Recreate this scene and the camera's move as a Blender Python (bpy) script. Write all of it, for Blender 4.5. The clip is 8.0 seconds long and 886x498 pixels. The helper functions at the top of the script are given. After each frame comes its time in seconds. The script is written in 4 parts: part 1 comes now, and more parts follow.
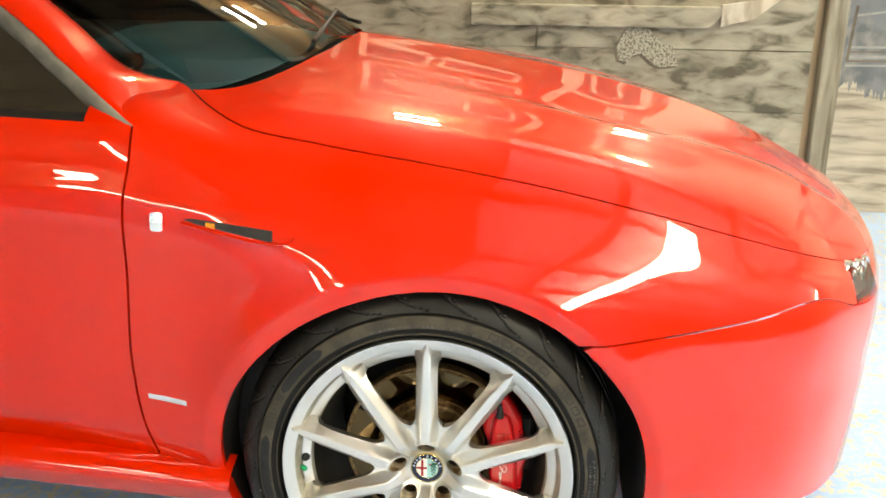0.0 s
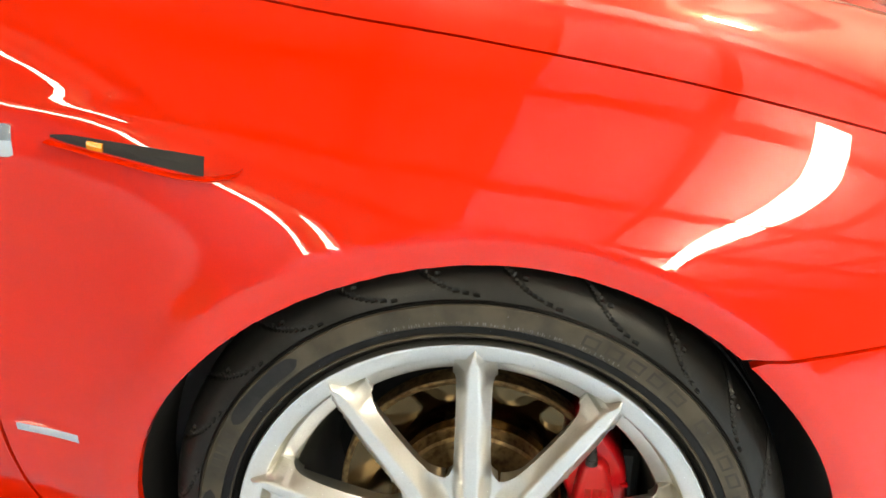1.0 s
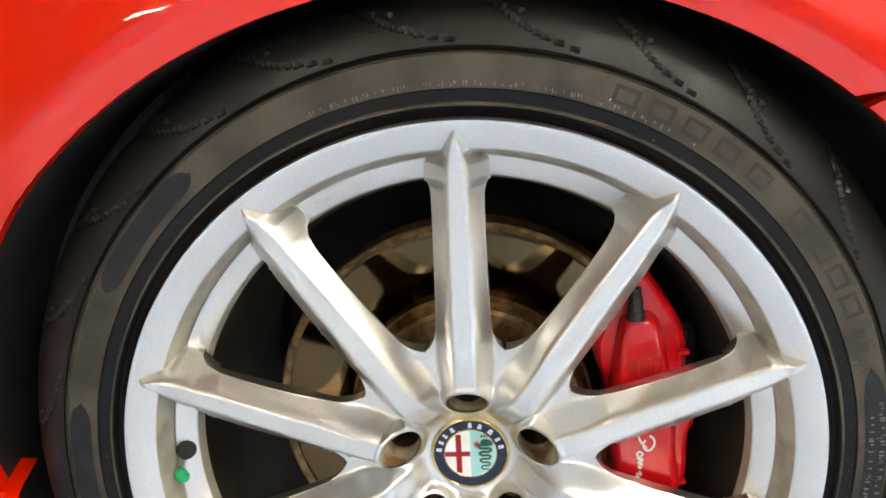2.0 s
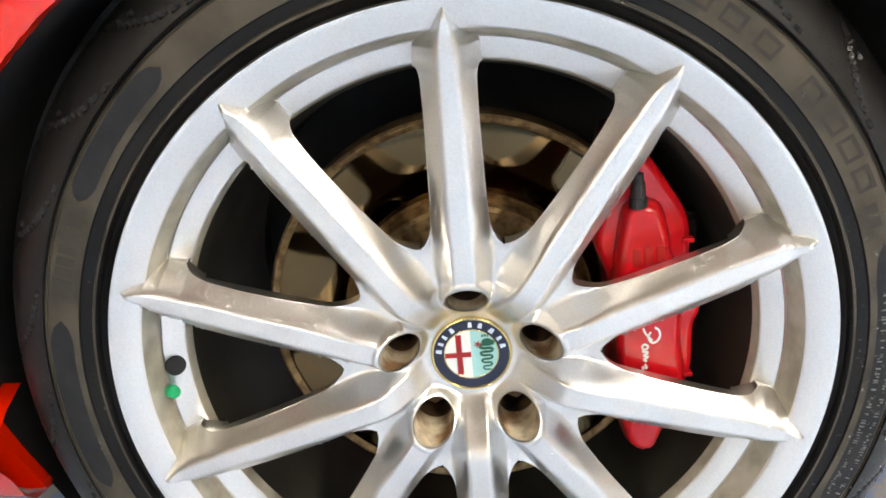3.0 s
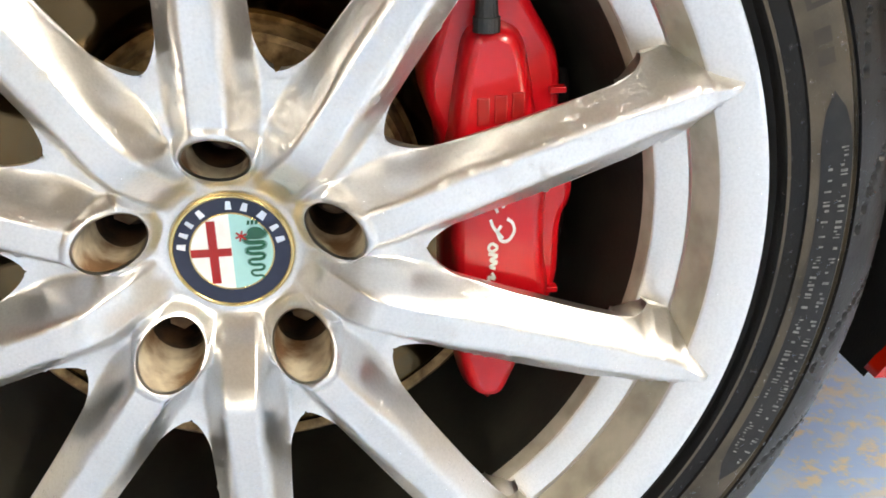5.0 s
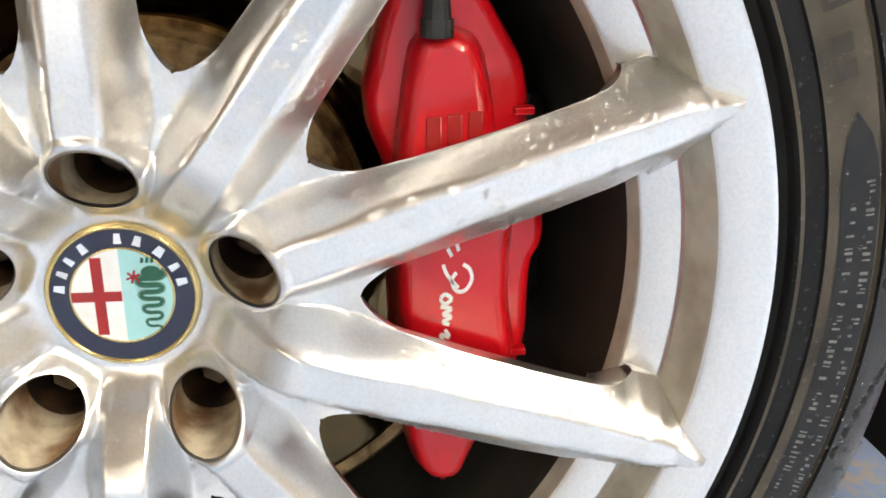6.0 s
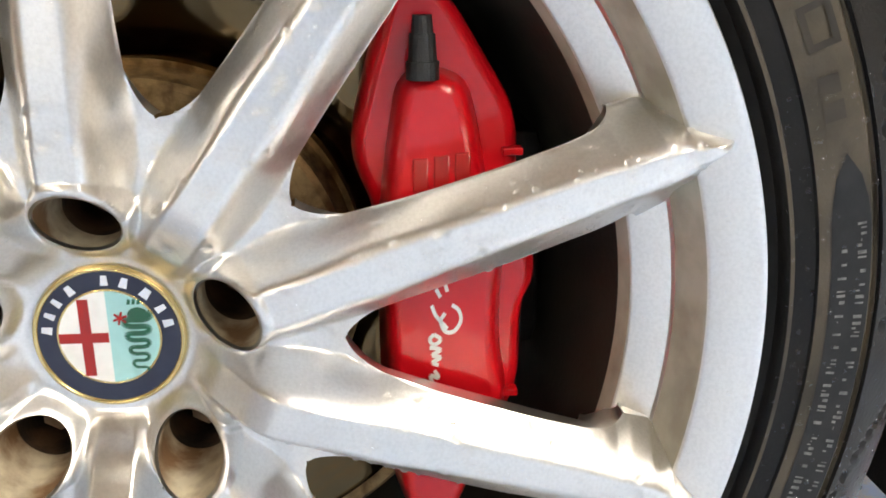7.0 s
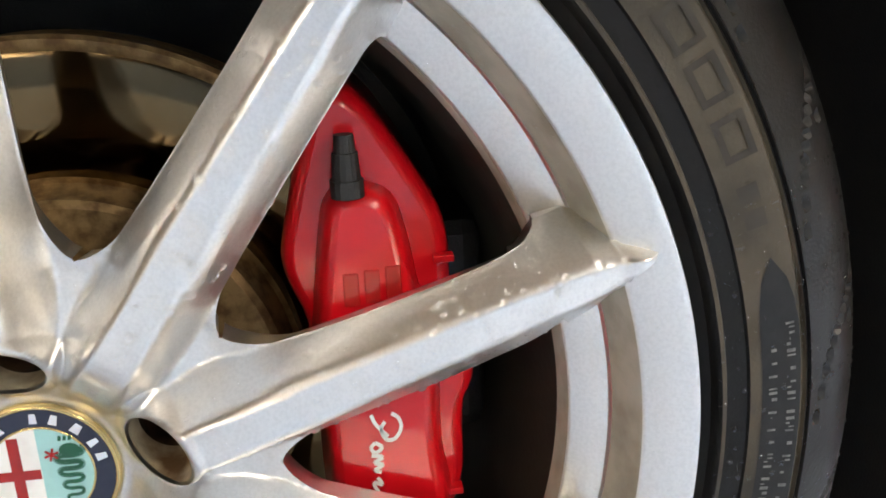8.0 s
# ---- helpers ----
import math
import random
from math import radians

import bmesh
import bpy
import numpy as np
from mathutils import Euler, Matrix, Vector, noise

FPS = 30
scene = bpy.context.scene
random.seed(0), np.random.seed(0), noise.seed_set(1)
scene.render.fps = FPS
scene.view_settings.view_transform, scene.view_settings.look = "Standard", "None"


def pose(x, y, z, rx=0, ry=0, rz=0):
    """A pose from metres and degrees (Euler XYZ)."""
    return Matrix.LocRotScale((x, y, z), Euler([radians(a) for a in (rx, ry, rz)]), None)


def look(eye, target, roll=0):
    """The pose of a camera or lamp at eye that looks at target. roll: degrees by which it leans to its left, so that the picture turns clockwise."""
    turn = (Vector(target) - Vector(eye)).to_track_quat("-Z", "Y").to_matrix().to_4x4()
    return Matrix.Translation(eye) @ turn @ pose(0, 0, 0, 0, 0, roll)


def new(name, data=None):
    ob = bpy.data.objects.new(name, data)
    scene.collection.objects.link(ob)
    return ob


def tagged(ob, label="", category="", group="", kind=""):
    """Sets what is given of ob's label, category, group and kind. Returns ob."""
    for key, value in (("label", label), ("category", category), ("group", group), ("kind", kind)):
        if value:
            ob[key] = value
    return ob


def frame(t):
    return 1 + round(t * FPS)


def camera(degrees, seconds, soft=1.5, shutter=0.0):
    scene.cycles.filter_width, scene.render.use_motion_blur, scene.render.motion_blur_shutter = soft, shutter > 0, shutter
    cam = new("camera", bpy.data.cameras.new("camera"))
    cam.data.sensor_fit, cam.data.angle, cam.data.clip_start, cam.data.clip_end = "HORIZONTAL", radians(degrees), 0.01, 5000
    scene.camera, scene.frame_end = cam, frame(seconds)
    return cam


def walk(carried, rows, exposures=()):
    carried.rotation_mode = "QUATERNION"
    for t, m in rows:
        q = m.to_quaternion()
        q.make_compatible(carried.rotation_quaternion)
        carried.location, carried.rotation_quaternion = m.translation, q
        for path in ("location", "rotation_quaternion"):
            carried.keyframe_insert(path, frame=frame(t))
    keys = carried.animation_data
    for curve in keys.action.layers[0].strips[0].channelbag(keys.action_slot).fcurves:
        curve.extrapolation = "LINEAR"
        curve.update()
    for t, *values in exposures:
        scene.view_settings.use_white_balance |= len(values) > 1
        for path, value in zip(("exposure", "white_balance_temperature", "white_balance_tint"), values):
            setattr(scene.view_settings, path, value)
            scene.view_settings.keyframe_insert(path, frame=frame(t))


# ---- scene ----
cam = camera(52.0, 8.0, soft=1.7)
PATH = [
    (0, (0.1430, -1.3710, 1.1890), (-0.0196, 0.5252, 0.5743), 0.70),
    (0.5, (0.0810, -1.0610, 1.1650), (-0.0734, 0.7776, 0.3932), 1.70),
    (1, (0.0450, -0.7650, 1.0090), (-0.1380, 1.0683, 0.2308), 0.60),
    (1.2, (0.0750, -0.7040, 0.9070), (-0.1983, 1.1695, 0.2625), -2.30),
    (1.5, (-0.0044, -0.6332, 0.8030), (-0.0749, 1.2618, 0.1673), -0.82),
    (1.7, (0.0321, -0.6034, 0.7225), (-0.0988, 1.3053, 0.1397), -2.83),
    (2.8, (0.0044, -0.5620, 0.6446), (-0.0780, 1.3278, -0.0048), -4.53),
    (3, (0.0127, -0.5578, 0.6409), (-0.0711, 1.3032, -0.0870), -5.26),
    (3.5, (0.0191, -0.5493, 0.6306), (-0.0140, 1.2662, -0.2077), -5.54),
    (4, (0.0451, -0.5420, 0.6198), (0.0464, 1.2674, -0.2323), -5.14),
    (4.5, (0.0321, -0.5369, 0.5766), (0.2556, 1.2811, -0.2267), -1.92),
    (4.7, (0.0561, -0.4880, 0.5730), (0.2430, 1.2880, -0.3360), -1.60),
    (5, (0.0546, -0.3762, 0.5062), (0.2617, 1.4367, -0.3125), -0.66),
    (5.2, (0.0669, -0.3337, 0.4659), (0.2631, 1.5672, -0.1240), -0.20),
    (6.3, (0.0928, -0.3115, 0.4670), (0.2973, 1.5532, -0.2266), 0.39),
    (6.5, (0.0985, -0.3115, 0.4675), (0.2743, 1.5617, -0.2110), 0.04),
    (7, (0.1044, -0.3101, 0.4724), (0.2517, 1.5848, -0.1504), -0.26),
    (7.5, (0.1120, -0.3051, 0.4847), (0.2663, 1.5841, -0.1534), -0.57),
    (7.8, (0.1135, -0.2985, 0.5066), (0.3490, 1.5910, -0.0945), -1.97),
    (8, (0.1232, -0.2969, 0.5139), (0.3296, 1.5926, -0.1086), -2.54),
]

walk(cam, [(t, look(eye, target, roll)) for t, eye, target, roll in PATH],
     exposures=[(0.0, 0.04, 8100, 0), (1.0, 0.04, 8000, 0), (1.5, -0.14, 7600, 3), (3.0, 0.13, 7250, 8), (5.0, 0.17, 7300, 8), (6.5, 0.04, 7300, 9), (8.0, -0.14, 7250, 9)])

# ---- light ----
world = bpy.data.worlds.new("world")
scene.world = world
world.use_nodes = True
world.node_tree.nodes["Background"].inputs[0].default_value = (0.5, 0.55, 0.62, 1)
world.node_tree.nodes["Background"].inputs[1].default_value = 0.02


# ---- materials ----
def material(name, colour, rough=0.5, metal=0.0, second=None, scale=20.0, amount=0.5, bump=0.0, bump_scale=200.0,
             coat=0.0, detail=6.0, rough_to=None, third=None, third_scale=3.0, spread=(0.4, 0.65), **extra):
    """Principled surface: two colours mixed by noise, a third by a coarser noise, bump and a roughness range."""
    m = bpy.data.materials.new(name)
    m.use_nodes = True
    t = m.node_tree
    b = t.nodes["Principled BSDF"]
    b.inputs["Base Color"].default_value = (*colour, 1)
    b.inputs["Roughness"].default_value = rough
    b.inputs["Metallic"].default_value = metal
    b.inputs["Coat Weight"].default_value = coat
    b.inputs["Coat Roughness"].default_value = 0.015
    for key, value in extra.items():
        b.inputs[key].default_value = value
    co = t.nodes.new("ShaderNodeTexCoord")

    def noise_at(s, d=detail):
        n = t.nodes.new("ShaderNodeTexNoise")
        n.inputs["Scale"].default_value, n.inputs["Detail"].default_value = s, d
        t.links.new(co.outputs["Object"], n.inputs["Vector"])
        return n

    def ramp(n, lo, hi):
        r = t.nodes.new("ShaderNodeMapRange")
        r.inputs["From Min"].default_value, r.inputs["From Max"].default_value = lo, hi
        t.links.new(n.outputs["Fac"], r.inputs["Value"])
        return r

    last = None
    if second:
        n = noise_at(scale)
        mix = t.nodes.new("ShaderNodeMix")
        mix.data_type = "RGBA"
        mix.inputs["A"].default_value, mix.inputs["B"].default_value = (*colour, 1), (*second, 1)
        r = ramp(n, *spread)
        r.inputs["To Max"].default_value = amount
        t.links.new(r.outputs[0], mix.inputs["Factor"])
        last = mix
        if rough_to is not None:
            q = ramp(n, *spread)
            q.inputs["To Min"].default_value, q.inputs["To Max"].default_value = rough, rough_to
            t.links.new(q.outputs[0], b.inputs["Roughness"])
    if third:
        n = noise_at(third_scale)
        mix = t.nodes.new("ShaderNodeMix")
        mix.data_type = "RGBA"
        mix.inputs["B"].default_value = (*third, 1)
        if last:
            t.links.new(last.outputs["Result"], mix.inputs["A"])
        else:
            mix.inputs["A"].default_value = (*colour, 1)
        t.links.new(ramp(n, 0.45, 0.62).outputs[0], mix.inputs["Factor"])
        last = mix
    if last:
        t.links.new(last.outputs["Result"], b.inputs["Base Color"])
    if bump:
        n = noise_at(bump_scale, 4.0)
        k = t.nodes.new("ShaderNodeBump")
        k.inputs["Strength"].default_value, k.inputs["Distance"].default_value = bump, 0.002
        t.links.new(n.outputs["Fac"], k.inputs["Height"])
        t.links.new(k.outputs[0], b.inputs["Normal"])
    return m


def glowing(name, colour, strength):
    m = bpy.data.materials.new(name)
    m.use_nodes = True
    b = m.node_tree.nodes["Principled BSDF"]
    b.inputs["Base Color"].default_value = (*colour, 1)
    b.inputs["Emission Color"].default_value = (*colour, 1)
    b.inputs["Emission Strength"].default_value = strength
    return m


def window_glass(name, tint, ior=1.45, rough=0.01):
    m = bpy.data.materials.new(name)
    m.use_nodes = True
    t = m.node_tree
    t.nodes.remove(t.nodes["Principled BSDF"])
    clear, gloss, mix, fres = (t.nodes.new(k) for k in ("ShaderNodeBsdfTransparent", "ShaderNodeBsdfGlossy", "ShaderNodeMixShader", "ShaderNodeFresnel"))
    clear.inputs[0].default_value = (*tint, 1)
    gloss.inputs["Roughness"].default_value = rough
    fres.inputs[0].default_value = ior
    t.links.new(fres.outputs[0], mix.inputs[0])
    t.links.new(clear.outputs[0], mix.inputs[1])
    t.links.new(gloss.outputs[0], mix.inputs[2])
    t.links.new(mix.outputs[0], t.nodes["Material Output"].inputs[0])
    return m


RED = material("red_paint", (0.66, 0.012, 0.0008), 0.40, second=(0.59, 0.010, 0.0008), scale=900, amount=0.6, coat=1.0, **{"Specular IOR Level": 0.08, "Coat IOR": 1.55})
BLACK = material("black_plastic", (0.007, 0.007, 0.0075), 0.55, second=(0.016, 0.015, 0.013), scale=60, bump=0.2, bump_scale=600)
SILVER = material("silver_wheel_paint", (0.76, 0.75, 0.73), 0.30, 0.97, second=(0.64, 0.63, 0.61), scale=700, amount=0.5,
                  bump=0.03, bump_scale=1500)
BARREL = material("near_black_barrel", (0.020, 0.019, 0.013), 0.6, 0.0, second=(0.008, 0.008, 0.006), scale=30, amount=0.9, bump=0.1, bump_scale=300)
DIRTY = material("brake_dusted_silver", (0.46, 0.43, 0.35), 0.5, 0.15, second=(0.27, 0.245, 0.185), scale=45, amount=0.8, bump=0.1, bump_scale=400)
# brown brake dust with the bolt wells' deep shade mixed into its colour
SHADED_DUST = material("shaded_brown_brake_dust", (0.11, 0.060, 0.030), 0.6, 0.1, second=(0.018, 0.012, 0.009), scale=60, amount=0.95, spread=(0.4, 0.58), bump=0.2, bump_scale=400)
SHOULDER_RUBBER = material("scuffed_shoulder_rubber", (0.011, 0.0105, 0.0095), 0.36, second=(0.005, 0.005, 0.0045), scale=26, amount=0.9, rough_to=0.55, bump=0.12, bump_scale=700, **{"Specular IOR Level": 0.35})
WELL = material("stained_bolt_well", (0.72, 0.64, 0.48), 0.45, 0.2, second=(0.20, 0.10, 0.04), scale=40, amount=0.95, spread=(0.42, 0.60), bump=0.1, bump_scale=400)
RUST = material("rusty_bolt", (0.22, 0.16, 0.10), 0.55, 0.3, second=(0.08, 0.035, 0.015), scale=70, amount=0.9, bump=0.2, bump_scale=500)
DUSTY = material("dusty_rubber", (0.074, 0.062, 0.045), 0.46, second=(0.028, 0.025, 0.019), scale=22, amount=0.9, rough_to=0.5, bump=0.12, bump_scale=700, **{"Specular IOR Level": 0.25})
RUBBER = material("tyre_rubber", (0.004, 0.004, 0.0045), 0.40, second=(0.010, 0.009, 0.008), scale=18, amount=0.6, rough_to=0.5,
                  bump=0.12, bump_scale=700, **{"Specular IOR Level": 0.2})
LETTER = material("moulded_rubber", (0.009, 0.009, 0.010), 0.42, second=(0.02, 0.02, 0.02), scale=80, bump=0.1, **{"Specular IOR Level": 0.28})
BARS = material("smooth_rubber_bars", (0.030, 0.026, 0.020), 0.42, second=(0.050, 0.042, 0.031), scale=60, bump=0.1, **{"Specular IOR Level": 0.3})
DISC = material("brake_disc_iron", (0.115, 0.080, 0.042), 0.07, 1.0, second=(0.070, 0.046, 0.022), scale=18, amount=0.6, rough_to=0.14)
DISC_RUST = material("rusted_iron", (0.34, 0.23, 0.11), 0.45, 0.7, second=(0.11, 0.06, 0.025), scale=120, amount=0.9, bump=0.2, bump_scale=600)
CALIPER = material("red_caliper_paint", (0.52, 0.004, 0.010), 0.30, second=(0.42, 0.003, 0.008), scale=60, amount=0.5, coat=0.45, **{"Specular IOR Level": 0.3}, bump=0.05, bump_scale=300)
WHITE = material("white_enamel", (0.85, 0.85, 0.83), 0.25, second=(0.75, 0.75, 0.72), scale=200)
NAVY = material("navy_enamel", (0.012, 0.018, 0.045), 0.2, second=(0.018, 0.024, 0.055), scale=200)
TEAL = material("pale_teal_enamel", (0.36, 0.66, 0.66), 0.25, second=(0.32, 0.6, 0.6), scale=200)
CROSS = material("dark_red_enamel", (0.35, 0.012, 0.012), 0.25, second=(0.3, 0.01, 0.01), scale=200)
GREEN = material("dark_green_enamel", (0.01, 0.10, 0.055), 0.25, second=(0.01, 0.08, 0.05), scale=200)
GOLD = material("gilt_ring", (0.72, 0.55, 0.25), 0.22, 1.0, second=(0.6, 0.45, 0.2), scale=150)
CHROME = material("chrome", (0.85, 0.85, 0.85), 0.14, 1.0, second=(0.7, 0.7, 0.7), scale=100)
VALVE = material("green_valve_cap", (0.0, 0.42, 0.16), 0.35, second=(0.0, 0.32, 0.12), scale=200)
SCREEN = window_glass("tinted_glass", (0.42, 0.60, 0.60), 1.5)
SIDE_GLASS = window_glass("side_glass", (0.22, 0.30, 0.30), 2.8, 0.12)
LENS = window_glass("lamp_glass", (0.9, 0.92, 0.95))
FLOOR = material("worn_painted_concrete", (0.38, 0.57, 0.90), 0.38, second=(0.78, 0.65, 0.47), scale=34, amount=0.8, detail=15, rough_to=0.55,
                 spread=(0.48, 0.57), third=(0.44, 0.64, 0.95), third_scale=6.0, bump=0.25, bump_scale=60)
for n in FLOOR.node_tree.nodes:
    if n.type == "TEX_NOISE":
        n.inputs["Roughness"].default_value = 0.68
# unseen south wall: its blue tint stands in for bluish light behind the camera
BLUE_CAST = material("blue_cast_wall", (0.26, 0.36, 0.54), 0.7, second=(0.20, 0.28, 0.42), scale=3, bump=0.15, bump_scale=40)
PLASTER = material("warm_grey_plaster", (0.40, 0.31, 0.21), 0.8, second=(0.30, 0.23, 0.15), scale=3, bump=0.2, bump_scale=40)
LINING = material("creased_white_lining", (0.78, 0.74, 0.74), 0.6, second=(0.62, 0.57, 0.56), scale=1.6, bump=0.5, bump_scale=5)
CEILING = material("dusty_ceiling_sheet", (0.34, 0.23, 0.12), 0.7, second=(0.24, 0.155, 0.075), scale=2, bump=0.1, bump_scale=30)
STEEL = material("grey_steel", (0.20, 0.20, 0.21), 0.5, 0.6, second=(0.14, 0.13, 0.12), scale=12)
DASH = material("dull_teal_dashboard", (0.10, 0.17, 0.20), 0.6, second=(0.06, 0.10, 0.12), scale=4, amount=0.9, bump=0.1, bump_scale=300)
TRIM = material("grey_window_trim", (0.20, 0.185, 0.155), 0.45, second=(0.08, 0.075, 0.065), scale=20, amount=0.8, bump=0.05, bump_scale=300)
IRON = material("dark_painted_iron", (0.055, 0.050, 0.048), 0.5, second=(0.09, 0.06, 0.04), scale=9, amount=0.8, bump=0.1, bump_scale=60)


def streaked(name, dark, mid, light, stretch):
    """Weathered timber: grain drawn out along x, coarse stains, a tint for each piece."""
    m = bpy.data.materials.new(name)
    m.use_nodes = True
    t = m.node_tree
    b = t.nodes["Principled BSDF"]
    b.inputs["Roughness"].default_value = 0.8
    co, mp, fine, coarse = (t.nodes.new(k) for k in ("ShaderNodeTexCoord", "ShaderNodeMapping", "ShaderNodeTexNoise", "ShaderNodeTexNoise"))
    mp.inputs["Scale"].default_value = stretch
    t.links.new(co.outputs["Object"], mp.inputs["Vector"])
    t.links.new(mp.outputs[0], fine.inputs["Vector"])
    t.links.new(co.outputs["Object"], coarse.inputs["Vector"])
    fine.inputs["Scale"].default_value, fine.inputs["Detail"].default_value, fine.inputs["Distortion"].default_value = 4.0, 10.0, 0.6
    coarse.inputs["Scale"].default_value, coarse.inputs["Detail"].default_value = 3.5, 6.0
    ramp = t.nodes.new("ShaderNodeValToRGB")
    els = ramp.color_ramp.elements
    els[0].position, els[0].color = 0.34, (*dark, 1)
    els[1].position, els[1].color = 0.66, (*light, 1)
    els.new(0.48).color = (*mid, 1)
    t.links.new(fine.outputs["Fac"], ramp.inputs[0])
    info, add, mul = t.nodes.new("ShaderNodeObjectInfo"), t.nodes.new("ShaderNodeMath"), t.nodes.new("ShaderNodeMix")
    rng_ = t.nodes.new("ShaderNodeMapRange")
    rng_.inputs["To Min"].default_value, rng_.inputs["To Max"].default_value = 0.65, 1.2
    add.operation = "ADD"
    half = t.nodes.new("ShaderNodeMath")
    half.operation = "MULTIPLY"
    half.inputs[1].default_value = 0.4
    t.links.new(info.outputs["Random"], half.inputs[0])
    t.links.new(half.outputs[0], add.inputs[0])
    sub = t.nodes.new("ShaderNodeMapRange")
    sub.inputs["From Min"].default_value, sub.inputs["From Max"].default_value, sub.inputs["To Max"].default_value = 0.3, 0.7, 0.6
    t.links.new(coarse.outputs["Fac"], sub.inputs["Value"])
    t.links.new(sub.outputs[0], add.inputs[1])
    t.links.new(add.outputs[0], rng_.inputs["Value"])
    mul.data_type, mul.blend_type = "RGBA", "MULTIPLY"
    mul.inputs["Factor"].default_value = 1.0
    t.links.new(ramp.outputs[0], mul.inputs["A"])
    t.links.new(rng_.outputs[0], mul.inputs["B"])
    t.links.new(mul.outputs["Result"], b.inputs["Base Color"])
    k = t.nodes.new("ShaderNodeBump")
    k.inputs["Strength"].default_value, k.inputs["Distance"].default_value = 0.6, 0.01
    t.links.new(fine.outputs["Fac"], k.inputs["Height"])
    t.links.new(k.outputs[0], b.inputs["Normal"])
    return m


PLANK = streaked("weathered_plank", (0.13, 0.12, 0.09), (0.345, 0.325, 0.26), (0.47, 0.445, 0.365), (1.6, 1.0, 4.0))
POST = streaked("weathered_post", (0.16, 0.14, 0.10), (0.33, 0.30, 0.235), (0.44, 0.41, 0.33), (7.0, 1.0, 0.5))
RAW = streaked("raw_split_timber", (0.48, 0.43, 0.34), (0.68, 0.63, 0.53), (0.78, 0.74, 0.65), (4.0, 1.0, 2.0))
TUBE = glowing("lit_tube", (1.0, 0.952, 0.875), 50.0)
LAMP = glowing("lit_small_lamp", (1.0, 0.95, 0.86), 300.0)


# ---- builders ----
def mesh_of(name, verts, faces, mats, smooth=True, normals=None, slots=None):
    me = bpy.data.meshes.new(name)
    me.from_pydata([tuple(v) for v in verts], [], [tuple(f) for f in faces])
    for m in mats if isinstance(mats, (list, tuple)) else [mats]:
        me.materials.append(m)
    if smooth:
        me.polygons.foreach_set("use_smooth", [True] * len(me.polygons))
    if slots is not None:
        me.polygons.foreach_set("material_index", slots)
    me.update()
    if normals is not None:
        me.normals_split_custom_set_from_vertices([tuple(n) for n in normals])
    return me


def part(name, data, mats, parent, label="", at=None):
    """One mesh object under a thing or part; data is a mesh or a bmesh."""
    if isinstance(data, bmesh.types.BMesh):
        me = bpy.data.meshes.new(name)
        data.to_mesh(me)
        data.free()
        for m in mats if isinstance(mats, (list, tuple)) else [mats]:
            me.materials.append(m)
        data = me
    ob = new(name, data)
    ob.parent = parent
    if at is not None:
        ob.matrix_basis = at
    return tagged(ob, label)


def thing(name, data, mats, label, category, group="", kind="", at=None):
    ob = part(name, data, mats, None, label, at)
    return tagged(ob, label, category, group, kind)


def curve(xs, ys, x):
    """Smooth curve through the knots (cubic Hermite, slopes from the neighbours)."""
    xs, ys, x = np.asarray(xs, float), np.asarray(ys, float), np.clip(np.asarray(x, float), xs[0], xs[-1])
    h, d = np.diff(xs), np.diff(ys) / np.diff(xs)
    m = np.empty(len(xs))
    m[1:-1] = (d[:-1] * h[1:] + d[1:] * h[:-1]) / (h[1:] + h[:-1])
    m[0], m[-1] = d[0], d[-1]
    i = np.clip(np.searchsorted(xs, x) - 1, 0, len(h) - 1)
    s = (x - xs[i]) / h[i]
    return ((1 + 2 * s) * (1 - s) ** 2 * ys[i] + s * (1 - s) ** 2 * h[i] * m[i] + s * s * (3 - 2 * s) * ys[i + 1] + s * s * (s - 1) * h[i] * m[i + 1])


def smoothstep(t):
    t = np.clip(t, 0, 1)
    return t * t * (3 - 2 * t)


def lathe(profile, segs=160, a0=0.0, a1=360.0):
    """Turned about the y axis; the profile is (radius, depth). Returns verts, faces."""
    full = abs(a1 - a0) > 359.9
    n = segs if full else segs + 1
    ang = [radians(a0 + (a1 - a0) * i / segs) for i in range(n)]
    verts = [(r * math.cos(a), y, r * math.sin(a)) for a in ang for r, y in profile]
    k = len(profile)
    faces = [(i * k + j, i * k + j + 1, (i + 1) % n * k + j + 1, (i + 1) % n * k + j) for i in range(segs) for j in range(k - 1)]
    return verts, faces


def box(bm, x0, x1, y0, y1, z0, z1, bevel=0.0):
    r = bmesh.ops.create_cube(bm, size=1, matrix=Matrix.LocRotScale(((x0 + x1) / 2, (y0 + y1) / 2, (z0 + z1) / 2), None, (x1 - x0, y1 - y0, z1 - z0)))
    if bevel:
        edges = list({e for v in r["verts"] for e in v.link_edges})
        bmesh.ops.bevel(bm, geom=edges, offset=bevel, segments=2, affect="EDGES", profile=0.5)
    return bm


def grid_faces(nu, nv, keep=None):
    return [(i * nv + j, i * nv + j + 1, (i + 1) * nv + j + 1, (i + 1) * nv + j) for i in range(nu - 1) for j in range(nv - 1) if keep is None or keep(i, j)]


